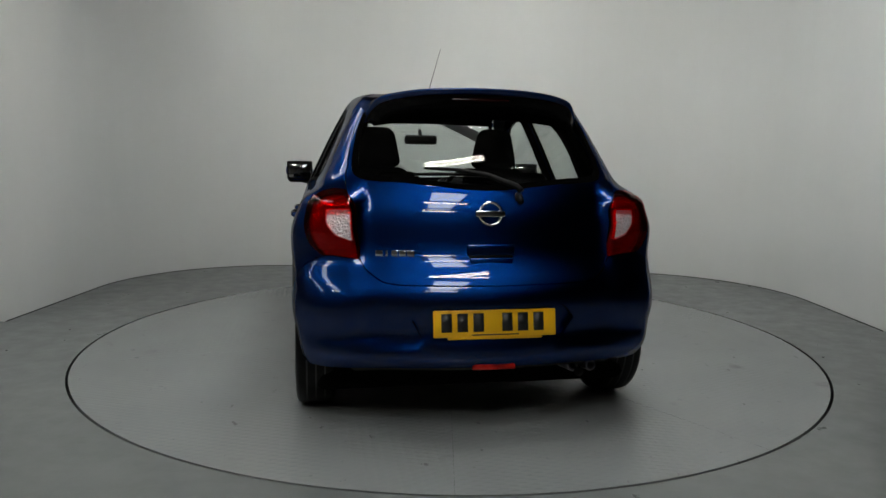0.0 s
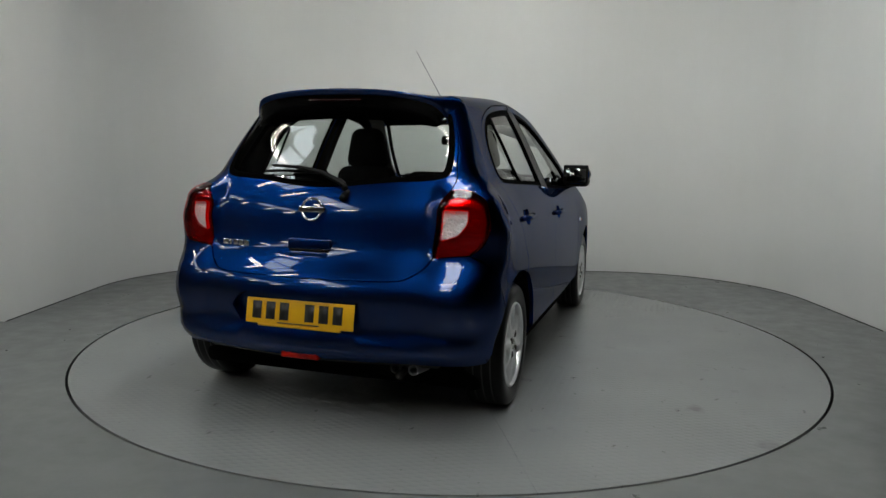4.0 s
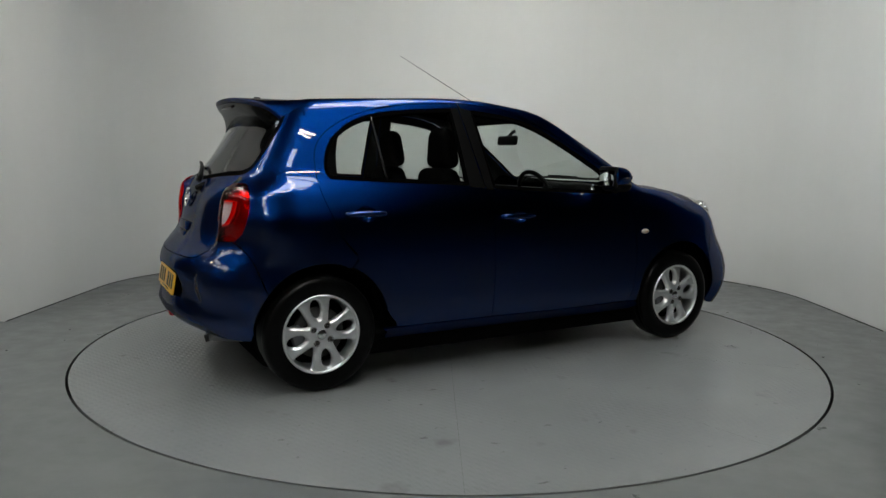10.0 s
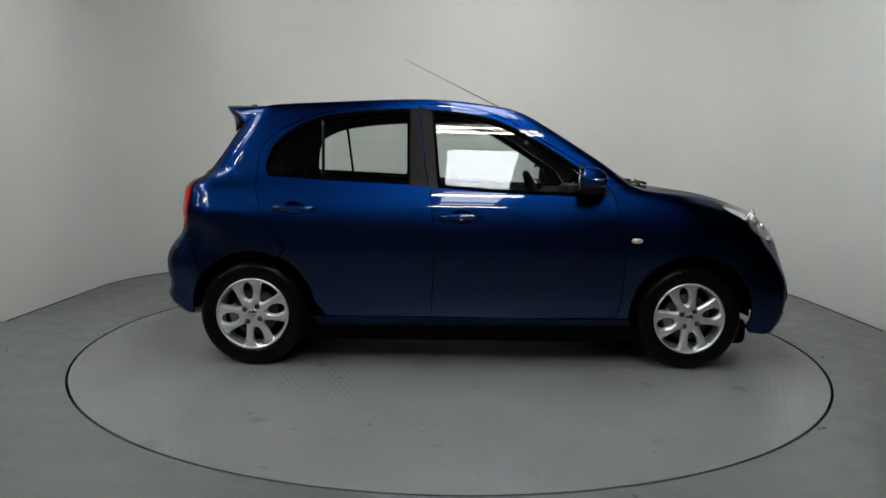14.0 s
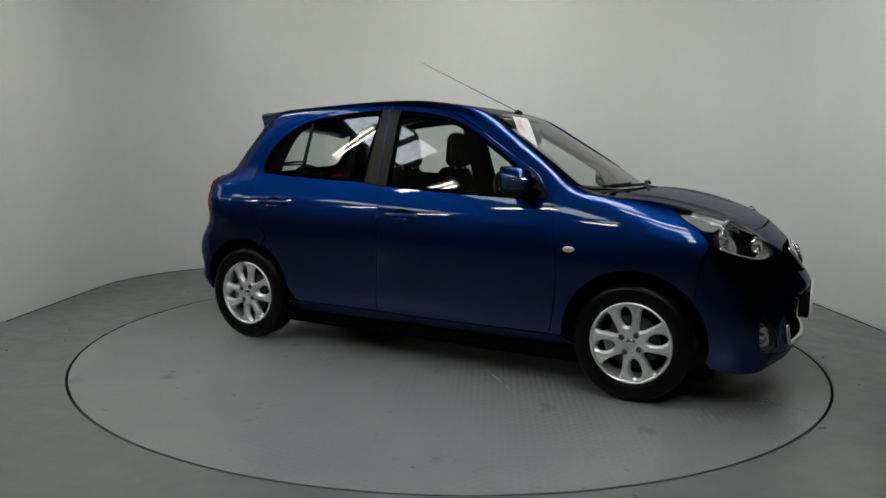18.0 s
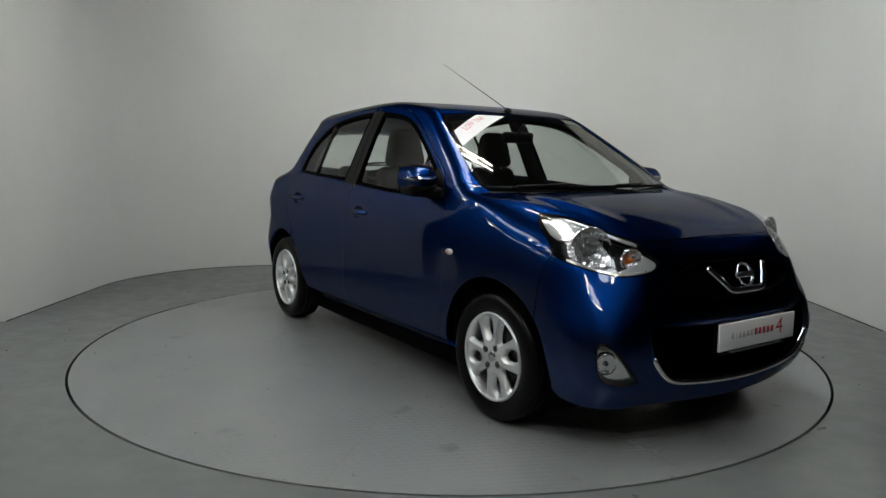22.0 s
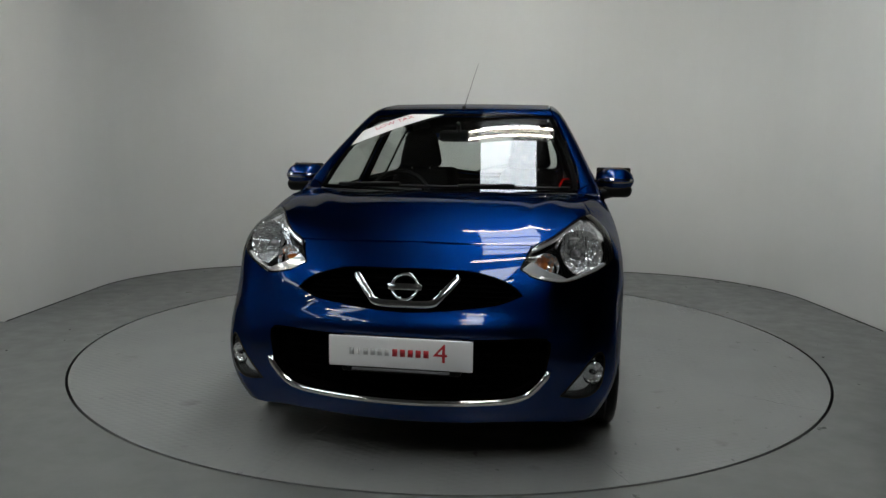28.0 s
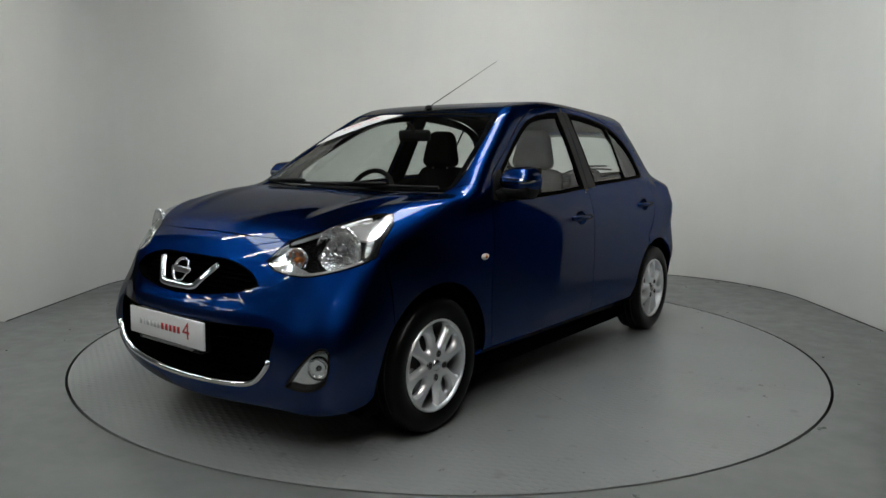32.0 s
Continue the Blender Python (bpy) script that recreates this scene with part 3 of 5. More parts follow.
def build_turntable():
    """Ten wedge-shaped deck plates with fine joints."""
    e = new("turntable")
    tagged(e, "round grey painted steel car turntable of ten wedge plates", "turntable")
    for k in range(10):
        a0, a1 = math.radians(170 + 36 * k), math.radians(206 + 36 * k)
        n, r, g = 18, R_TABLE - 0.007, 0.0004
        am = (a0 + a1) / 2
        ox, oy = g / math.sin((a1 - a0) / 2) * math.cos(am), g / math.sin((a1 - a0) / 2) * math.sin(am)
        bm = bmesh.new()
        rim = [(ox, oy)] + [(r * math.cos(a), r * math.sin(a)) for a in np.linspace(a0 + g / r, a1 - g / r, n)]
        top = [bm.verts.new((x, y, 0.0)) for x, y in rim]
        low = [bm.verts.new((x, y, -0.02)) for x, y in rim]
        bm.faces.new(top)
        for i in range(len(rim)):
            j = (i + 1) % len(rim)
            bm.faces.new((top[j], top[i], low[i], low[j]))
        part("deck_plate", bm, TABLE, e, smooth=False)
    part("under_frame", lathe([(0.001, -0.022), (R_TABLE - 0.03, -0.022), (R_TABLE - 0.03, -0.055)], 96, "z"), INK, e, "dark frame under the plates", smooth=False)
    return e


TURNTABLE = build_turntable()

# ---------------------------------------------------------------- the car
CAR = new("hatchback_car")
tagged(CAR, "metallic blue five-door hatchback standing on the turntable", "car")


def arch(cx, r, a0, a1, n=12, cz=0.30):
    """Points of a wheel arch in the side view, at the flank."""
    return [(cx + r * math.cos(math.radians(a0 + (a1 - a0) * i / n)), 0.82, cz + r * math.sin(math.radians(a0 + (a1 - a0) * i / n))) for i in range(n + 1)]


# shared lines, on the car's left side
HOOD_FRONT = [(1.738, 0.0, 0.849), (1.730, 0.28, 0.842), (1.70, 0.448, 0.832)]
LAMP_TOP = [(1.70, 0.455, 0.832), (1.64, 0.527, 0.868), (1.53, 0.595, 0.912), (1.43, 0.640, 0.932), (1.36, 0.680, 0.936)]
LAMP_REAR = [(1.36, 0.680, 0.936), (1.43, 0.735, 0.890), (1.51, 0.757, 0.840), (1.55, 0.770, 0.790)]
LAMP_LOW = [(1.55, 0.770, 0.790), (1.61, 0.752, 0.768), (1.69, 0.675, 0.738), (1.765, 0.583, 0.715), (1.800, 0.475, 0.728), (1.800, 0.414, 0.766)]
LAMP_IN = [(1.800, 0.414, 0.766), (1.755, 0.430, 0.795)]
BUMPER_SEAM = [(1.55, 0.770, 0.790), (1.515, 0.785, 0.70), (1.50, 0.80, 0.52)]
FENDER_TOP = [(1.36, 0.680, 0.936), (1.20, 0.655, 0.965), (1.05, 0.640, 0.995), (0.93, 0.640, 1.020)]
SCREEN_SIDE = [(0.93, 0.640, 1.020), (0.866, 0.648, 1.06), (0.604, 0.592, 1.241), (0.315, 0.506, 1.424)]
HEADER = [(0.315, 0.506, 1.424), (0.33, 0.25, 1.437), (0.335, 0.0, 1.44)]
SCREEN_LOW = [(0.93, 0.640, 1.020), (1.00, 0.40, 1.015), (1.055, 0.20, 1.013), (1.075, 0.0, 1.012)]
HOOD_REAR = [(0.985, 0.635, 1.01), (1.06, 0.40, 1.01), (1.11, 0.20, 1.01), (1.13, 0.0, 1.01)]
DOOR_TOP_F = [(0.775, 0.79, 0.985), (0.70, 0.735, 1.085), (0.652, 0.715, 1.125), (0.50, 0.675, 1.215), (0.347, 0.628, 1.308), (0.20, 0.585, 1.388), (0.05, 0.548, 1.445), (-0.12, 0.53, 1.468), (-0.317, 0.52, 1.476)]
DOOR_TOP_R = [(-0.317, 0.52, 1.476), (-0.493, 0.53, 1.467), (-0.70, 0.54, 1.45), (-0.88, 0.558, 1.415), (-1.029, 0.582, 1.362), (-1.15, 0.615, 1.283), (-1.208, 0.651, 1.190), (-1.218, 0.722, 1.069)]
DOOR_FRONT = [(0.766, 0.81, 0.290), (0.812, 0.817, 0.316), (0.838, 0.832, 0.549), (0.822, 0.826, 0.743), (0.790, 0.80, 0.93), (0.775, 0.79, 0.985)]
B_GAP = [(-0.317, 0.52, 1.476), (-0.271, 0.727, 1.111), (-0.247, 0.794, 0.989), (-0.230, 0.827, 0.806), (-0.225, 0.837, 0.589), (-0.234, 0.820, 0.290)]
DOOR_REAR = [(-1.218, 0.722, 1.069), (-1.207, 0.781, 0.981), (-1.167, 0.819, 0.865), (-1.124, 0.830, 0.770), (-1.045, 0.837, 0.672)]
ROOF_SIDE = [(0.315, 0.506, 1.424), (0.20, 0.488, 1.452), (-0.1, 0.478, 1.488), (-0.5, 0.472, 1.492), (-0.9, 0.468, 1.475), (-1.27, 0.462, 1.448)]
GLASS_SIDE = [(-1.27, 0.462, 1.448), (-1.30, 0.520, 1.376), (-1.39, 0.568, 1.24), (-1.467, 0.588, 1.139), (-1.505, 0.600, 1.080), (-1.588, 0.598, 1.027)]
TAIL_TOP_OUT = [(-1.588, 0.598, 1.027), (-1.560, 0.645, 1.031), (-1.548, 0.690, 1.020)]
TAIL_OUT = [(-1.548, 0.690, 1.020), (-1.552, 0.738, 0.980), (-1.560, 0.760, 0.915), (-1.578, 0.764, 0.855), (-1.597, 0.745, 0.800), (-1.628, 0.700, 0.760)]
TAIL_LOW = [(-1.628, 0.700, 0.760), (-1.655, 0.625, 0.756), (-1.679, 0.550, 0.751)]
TAIL_IN = [(-1.679, 0.550, 0.751), (-1.664, 0.557, 0.886), (-1.646, 0.566, 0.979), (-1.588, 0.598, 1.027)]
QUARTER_LOW = [(-1.628, 0.700, 0.760), (-1.560, 0.780, 0.68), (-1.50, 0.82, 0.52)]
GATE_LOW = [(-1.679, 0.550, 0.751), (-1.70, 0.525, 0.71), (-1.73, 0.49, 0.68), (-1.767, 0.442, 0.660), (-1.795, 0.332, 0.653), (-1.827, 0.0, 0.650)]
A_F, A_R = 0.352, 0.347


def rev(r):
    return r[::-1]


def front_end():
    P2 = [PAINT, INNER]
    top = dict(h=0.035, thick=0.014)
    panel("bonnet", "top", [HOOD_FRONT, LAMP_TOP[0:], FENDER_TOP[:-1] + [(0.985, 0.635, 1.01)], HOOD_REAR], P2, CAR, mirror=True, pair=False, back=True, **top)
    grille = outline("front", [[(1.833, 0.0, 0.757), (1.825, 0.20, 0.753), (1.835, 0.31, 0.742), (1.84, 0.39, 0.712), (1.855, 0.432, 0.676)], [(1.855, 0.432, 0.676), (1.89, 0.345, 0.645), (1.91, 0.25, 0.631), (1.93, 0.12, 0.617), (1.94, 0.0, 0.613)]], True)
    intake = outline("front", [[(1.947, 0.0, 0.534), (1.91, 0.30, 0.530), (1.865, 0.490, 0.524), (1.853, 0.530, 0.508), (1.858, 0.525, 0.45), (1.866, 0.502, 0.38), (1.885, 0.43, 0.315), (1.912, 0.30, 0.293), (1.937, 0.10, 0.287), (1.94, 0.0, 0.286)]], True)
    fog = outline("front", [[(1.845, 0.570, 0.308), (1.841, 0.617, 0.370), (1.82, 0.670, 0.437), (1.789, 0.709, 0.468), (1.772, 0.730, 0.450), (1.772, 0.734, 0.405), (1.778, 0.722, 0.335), (1.80, 0.690, 0.303), (1.83, 0.632, 0.296)]])
    fog_m = fog * (-1, 1)
    runs = [HOOD_FRONT[:-1], [(1.70, 0.448, 0.832), (1.755, 0.430, 0.795)], rev(LAMP_LOW)[:-1], BUMPER_SEAM[:-1],
            arch(1.225, A_F, 38, -16, 8), [(1.59, 0.76, 0.195), (1.72, 0.68, 0.19), (1.86, 0.45, 0.185), (1.905, 0.2, 0.183), (1.91, 0.0, 0.183)]]
    bumper = panel("front_bumper", "front", runs, P2, CAR, mirror=True, pair=False, back=True, holes=[grille, intake, fog, fog_m], hole_gap=0.0, h=0.035, thick=0.014)[0]
    runs = [rev(LAMP_REAR)[:-1], FENDER_TOP[:-1], [(0.93, 0.64, 1.02), (0.84, 0.70, 1.035), (0.775, 0.79, 0.985)], rev(DOOR_FRONT)[:-1], [(0.766, 0.81, 0.29), (0.875, 0.815, 0.285)], arch(1.225, A_F, 183, 38, 16), rev(BUMPER_SEAM)[:-1]]
    panel("front_wing", "front", runs, P2, CAR, back=True, h=0.035, thick=0.014)
    # openings
    g = panel("upper_grille", "front", None, VOID, bumper, "black grille opening", pair=False, raw=grille, lift=-0.040, gap=-0.03, thick=0.01)
    panel("lower_grille", "front", None, VOID, bumper, "black lower air intake", pair=False, raw=intake, lift=-0.05, gap=-0.035, thick=0.01)
    for poly, d in ((grille, 0.05), (intake, 0.055)):
        me = shell("lip", "front", poly, [inset(poly, 0.006)], h=0.03, thick=d, lift=-0.001, gap=-0.001)
        me.materials.append(VOID)
        obj("grille_lip", me, bumper)
    for z in (0.648, 0.670, 0.692, 0.714, 0.736):
        w = 0.40 - abs(z - 0.685) * 1.6
        pts = on_skin("front", [(1.85, y, z) for y in np.linspace(-w, w, 25)], -0.03)
        part("grille_slat", tube(pts, 0.006, 6, 0.6), VOID, bumper)
    for z in (0.335, 0.375, 0.415, 0.455, 0.495):
        w = 0.36 + (z - 0.335) * 0.8
        pts = on_skin("front", [(1.88, y, z) for y in np.linspace(-w, w, 25)], -0.035)
        part("intake_slat", tube(pts, 0.006, 6, 0.6), VOID, bumper)
    # chrome: the vee, its badge and the lower lip
    half = [(0.208 - 0.108 * t, 0.750 - 0.122 * t) for t in np.linspace(0.10, 0.93, 12)] + [(0.094, 0.632), (0.080, 0.630)] + [(y, 0.629) for y in np.linspace(0.06, 0, 5)]
    pts = on_skin("front", [(1.87, y, z) for y, z in half] + [(1.87, -y, z) for y, z in half[-2::-1]], 0.003)
    part("grille_vee", ribbon(pts - skin_normal(pts) * 0.004, skin_normal(pts), 0.030, 0.012), CHROME, bumper, "chrome vee round the emblem")
    low = [(1.861, 0.515, 0.410), (1.866, 0.498, 0.374), (1.885, 0.43, 0.309), (1.912, 0.30, 0.287), (1.937, 0.10, 0.281), (1.94, 0.0, 0.280)]
    uv = curve(unroll("front", low), 0.02)
    q = roll_on("front", np.vstack([uv, unroll("front", [low[-1]]), (uv * (-1, 1))[::-1]]))
    q = q + skin_normal(q) * 0.006
    part("chrome_lip", tube(q, 0.0145, 12, 0.8), CHROME, bumper, "chrome strip under the lower intake")
    badge(bumper, pose(1.904, 0, 0.701, 0, 68, 0))
    # fog lamps
    for s, poly in ((1, fog), (-1, fog_m)):
        me = shell("fog_bezel", "front", poly, [inset(poly, 0.006)], h=0.03, thick=0.05, lift=0.001, gap=0.001)
        me.materials.append(BLACK)
        lamp = obj("fog_lamp", me, bumper, "black-rimmed fog lamp with a chrome bowl")
        me = shell("fog_cup", "front", poly, [], h=0.02, thick=0.01, lift=-0.024, gap=0.002)
        me.materials.append(CHROME)
        obj("reflector", me, lamp)
        c = on_skin("front", [(1.79, s * 0.694, 0.388)], -0.020)[0]
        turn = pose(*c, 0, 0, s * 25)
        part("lamp_collar", lathe([(0.040, -0.012), (0.047, 0.0), (0.044, 0.004), (0.038, -0.002)], 24, "x"), GLOSS, lamp, "black collar round the bowl", m=turn)
        part("bowl", lathe([(0.006, -0.016), (0.020, -0.011), (0.031, -0.002), (0.037, 0.007), (0.040, 0.004)], 28, "x"), BOWL, lamp, "bright concave bowl", m=turn)
        part("bulb", lathe([(0.001, 0.012), (0.008, 0.009), (0.010, 0.0), (0.010, -0.014)], 16, "x"), DARKLENS, lamp, "dark bulb cap", m=turn)
        me = shell("fog_lens", "front", poly, [], h=0.03, thick=0.003, lift=-0.004, gap=0.006)
        me.materials.append(CLEAR)
        obj("lens", me, lamp)


def badge(parent, m):
    """A round chrome emblem ring with a crossbar, facing along its z."""
    ring = tube([(0.047 * math.cos(a), 0.047 * math.sin(a), 0) for a in np.linspace(0, 2 * math.pi, 40, endpoint=False)], 0.0075, 8, 0.7, closed=True)
    bar = rbox(0.026, 0.128, 0.012, 0.004)
    part("emblem", join(ring, bar), CHROME, parent, "chrome ring emblem with a crossbar", m=m)


def headlamps():
    runs = [LAMP_IN[:-1] + LAMP_TOP[0:1], LAMP_TOP[:-1], LAMP_REAR[:-1], LAMP_LOW[:-1]]
    poly = outline("front", runs, spacing=0.015)
    bowls = (((1.652, 0.652, 0.826), 0.090, 0.06), ((1.752, 0.515, 0.786), 0.046, 0.035))
    # the bright shelf behind and over the main bowl, and the bright tip round the indicator
    shelf = outline("front", [[(1.385, 0.690, 0.922), (1.44, 0.650, 0.922), (1.53, 0.600, 0.905), (1.60, 0.570, 0.880), (1.60, 0.610, 0.880), (1.585, 0.665, 0.880), (1.56, 0.715, 0.855), (1.50, 0.735, 0.865)]], spacing=0.012)
    tip = outline("front", [[(1.76, 0.462, 0.806), (1.795, 0.424, 0.770), (1.805, 0.470, 0.738), (1.778, 0.560, 0.724), (1.745, 0.605, 0.730), (1.762, 0.570, 0.752), (1.770, 0.520, 0.765), (1.765, 0.480, 0.785)]], spacing=0.012)
    for s in (1, -1):
        flip = s < 0
        rings = [unroll("front", settle([c]))[0] + 0.86 * r * np.array([(math.cos(a), math.sin(a)) for a in np.linspace(0, 2 * math.pi, 28, endpoint=False)]) for c, r, dp in bowls]
        rings = [r[inside(inset(poly, 0.004), r)] for r in rings]
        e = shell("headlamp", "front", poly, rings, h=0.03, thick=0.05, lift=-0.030, gap=0.002, flip=flip)
        e.materials.append(GLOSS)
        lamp = obj("headlamp", e, CAR, "clear headlamp with chrome bowls in a black housing")
        for nm, line, up in (("shelf", shelf, -0.018), ("tip_reflector", tip, -0.016)):
            me = shell(nm, "front", line, [], h=0.012, thick=0.012, lift=up, gap=0.0, flip=flip)
            me.materials.append(REFLECTOR)
            obj(nm, me, lamp, "bright chrome reflector")
        for nm, line, w, up in (("top_strip", LAMP_TOP[:-1], 0.022, -0.014), ("lower_strip", LAMP_LOW[1:-1], 0.016, 0.012)):
            uv = curve(unroll("front", settle([(x, y, z + up) for x, y, z in line])), 0.015)
            pts = roll_on("front", uv)
            n = skin_normal(pts)
            part(nm, ribbon((pts - n * 0.018) * (1, s, 1), n * (1, s, 1), w, 0.010), REFLECTOR, lamp, "chrome strip along the lamp's edge")
        rim = shell("rim", "front", poly, [inset(poly, 0.004)], h=0.02, thick=0.03, lift=-0.001, gap=0.001, flip=flip)
        rim.materials.append(GLOSS)
        obj("bezel", rim, lamp, "thin black edge")
        for c, r, dp in bowls:
            q = on_skin("front", [c], -0.026)[0] * (1, s, 1)
            m = pose(*q, 0, -4, s * 16)
            prof = [(r * 1.07, -0.012), (r * 1.06, 0.004), (r, 0.0), (r * 0.90, -dp * 0.35), (r * 0.72, -dp * 0.62), (r * 0.5, -dp * 0.85), (0.012, -dp)]
            part("reflector", lathe(prof, 40, "x"), BOWL, lamp, "chrome bowl", m=m)
            big = r > 0.06
            part("bulb", lathe([(0.0005, -dp * 0.15), (0.013 if big else 0.010, -dp * 0.22), (0.014 if big else 0.013, -dp * 0.6), (0.012, -dp)], 16, "x"), STEEL if big else AMBER, lamp, "capped bulb" if big else "amber indicator bulb", m=m)
            if big:
                part("bulb_ring", lathe([(0.020, -dp * 0.55), (0.024, -dp * 0.50), (0.026, -dp * 0.6)], 20, "x"), CHROME, lamp, m=m)
            for k in range(-5, 6):
                a = k / 5.6 * r
                hgt = math.sqrt(r * r - a * a) * 0.80
                if big and abs(k) > 1:
                    for up in (1, -1):
                        part("flute", rbox(0.004, r * 0.05, hgt * 0.62, 0.0015, 1), CHROME, lamp, m=m @ pose(-dp * 0.50 + (a / r) ** 2 * dp * 0.3, a, up * hgt * 0.55))
        lens = shell("lens", "front", poly, [], h=0.03, thick=0.004, lift=0.001, gap=0.002, flip=flip)
        lens.materials.append(CLEAR)
        obj("lens", lens, lamp, "clear lamp cover")


def rear_end():
    P2 = [PAINT, INNER]
    glass = outline("rear", [[(-1.375, 0.0, 1.415), (-1.36, 0.30, 1.405), (-1.325, 0.470, 1.385), (-1.315, 0.512, 1.365), (-1.385, 0.548, 1.24), (-1.452, 0.566, 1.146), (-1.498, 0.560, 1.088), (-1.545, 0.510, 1.073), (-1.590, 0.36, 1.064), (-1.617, 0.235, 1.051), (-1.64, 0.10, 1.037), (-1.647, 0.0, 1.034)]], True)
    runs = [[(-1.33, 0.0, 1.46), (-1.31, 0.25, 1.456), (-1.27, 0.462, 1.448)], GLASS_SIDE[:-1], rev(TAIL_IN)[:-1], GATE_LOW]
    gate = panel("tailgate", "rear", runs, P2, CAR, mirror=True, pair=False, back=True, holes=[glass], h=0.035, thick=0.014)[0]
    frit = inset(glass, 0.032)
    me = shell("rear_window", "rear", frit, [], h=0.05, thick=0.004, lift=-0.002, gap=0.0)
    me.materials.append(GLASS)
    obj("rear_window", me, gate, "dark tinted rear window")
    me = shell("window_border", "rear", glass, [frit], h=0.03, thick=0.004, lift=-0.001, gap=0.0015)
    me.materials.append(FRIT)
    obj("window_border", me, gate, "gloss black glass border")
    badge(gate, pose(-1.712, 0, 0.940, 0, 80, 180))
    # handle recess and pull above the plate
    q = on_skin("rear", [(-1.72, 0.0, 0.765)], 0.0)[0]
    part("tailgate_handle", rbox(0.022, 0.205, 0.046, 0.006, m=pose(0, 0, 0.024)), PAINT, gate, m=pose(q[0] + 0.002, 0, q[2], 0, 9, 0))
    part("handle_slot", rbox(0.012, 0.190, 0.010, 0.002, m=pose(0, 0, -0.004)), BLACK, gate, "dark finger slot", m=pose(q[0] + 0.001, 0, q[2], 0, 9, 0))
    part("handle_lower", rbox(0.020, 0.185, 0.034, 0.006, m=pose(0, 0, -0.027)), PAINT, gate, m=pose(q[0] + 0.002, 0, q[2], 0, 14, 0))
    # model lettering as plain chrome bars
    for k, w in enumerate((0.032, 0.010, 0.026, 0.028, 0.030)):
        y = 0.475 - 0.036 * k
        q = on_skin("rear", [(-1.69, y, 0.772)], 0.003)[0]
        part("letter_bar", rbox(0.006, w, 0.026, 0.002, 2), CHROME, gate, "chrome letter bar", m=pose(*q, 0, 5, -14))
    # wiper
    pts = on_skin("rear", [(-1.62, -0.135, 1.005), (-1.62, -0.12, 1.03), (-1.60, 0.0, 1.078), (-1.58, 0.12, 1.098), (-1.56, 0.26, 1.104)], 0.03)
    wiper = part("rear_wiper", tube(pts, [0.015, 0.014, 0.011, 0.009, 0.006], 8), BLACK, gate, "black rear wiper arm")
    pts = on_skin("rear", [(-1.6, y, 1.085 + 0.02 * ease(-0.1, 0.3, y)) for y in np.linspace(-0.02, 0.32, 12)], 0.012)
    part("blade", tube(pts, 0.007, 6), RUBBER, wiper)
    q = on_skin("rear", [(-1.65, -0.135, 1.0)], 0.0)[0]
    part("cap", lathe([(0.001, -0.038), (0.014, -0.035), (0.018, 0.0), (0.020, 0.02)], 20, "x"), BLACK, wiper, m=pose(*q, 0, -20, 0))
    # lamps
    poly = outline("rear", [TAIL_TOP_OUT[:-1], TAIL_OUT[:-1], TAIL_LOW[:-1], TAIL_IN[:-1]], spacing=0.015)
    win = outline("rear", [[(-1.65, 0.590, 0.952), (-1.625, 0.688, 0.950)], [(-1.625, 0.690, 0.945), (-1.635, 0.686, 0.895), (-1.645, 0.650, 0.848)], [(-1.650, 0.640, 0.842), (-1.665, 0.580, 0.824)], [(-1.667, 0.577, 0.828), (-1.655, 0.584, 0.945)]], spacing=0.012)
    for flip in (False, True):
        me = shell("tail_lamp", "rear", poly, [], h=0.02, thick=0.03, lift=-0.026, gap=0.003, flip=flip, back=True)
        me.materials.append(LAMPBACK)
        me.materials.append(INNER)
        lamp = obj("tail_lamp", me, CAR, "red tail lamp with a clear reversing window")
        me = shell("red_cover", "rear", poly, [inset(win, 0.001)], h=0.02, thick=0.034, lift=0.006, gap=0.001, flip=flip)
        me.materials.append(REDGLASS)
        obj("red_cover", me, lamp, "glossy red cover")
        me = shell("reflector", "rear", win, [], h=0.012, thick=0.006, lift=-0.012, gap=-0.004, flip=flip)
        me.materials.append(FACET)
        obj("reflector", me, lamp, "bright faceted reflector")
        me = shell("clear_lens", "rear", win, [], h=0.03, thick=0.004, lift=0.0065, gap=0.0, flip=flip)
        me.materials.append(CLEAR)
        obj("clear_lens", me, lamp)
    # bumper with the plate's recess
    rec = outline("rear", [[(-1.84, 0.0, 0.587), (-1.837, 0.20, 0.587), (-1.828, 0.295, 0.572), (-1.821, 0.352, 0.51)], [(-1.821, 0.352, 0.505), (-1.824, 0.312, 0.437)], [(-1.824, 0.305, 0.434), (-1.84, 0.15, 0.43), (-1.84, 0.0, 0.43)]], True)
    runs = [rev(GATE_LOW)[:-1], rev(TAIL_LOW)[:-1], QUARTER_LOW[:-1], [(-1.225 + 0.347 * math.cos(math.radians(a)), 0.82, 0.30 + 0.347 * math.sin(math.radians(a))) for a in range(142, 180, 6)],
            [(-1.585, 0.79, 0.262), (-1.68, 0.70, 0.256), (-1.76, 0.48, 0.288), (-1.80, 0.25, 0.308), (-1.825, 0.0, 0.31)]]
    bump_ = panel("rear_bumper", "rear", runs, P2, CAR, mirror=True, pair=False, back=True, holes=[rec], h=0.035, thick=0.014)[0]
    me = shell("plate_recess", "rear", rec, [], h=0.03, thick=0.01, lift=-0.031, gap=-0.01)
    me.materials.append(PAINT)
    obj("plate_recess", me, bump_)
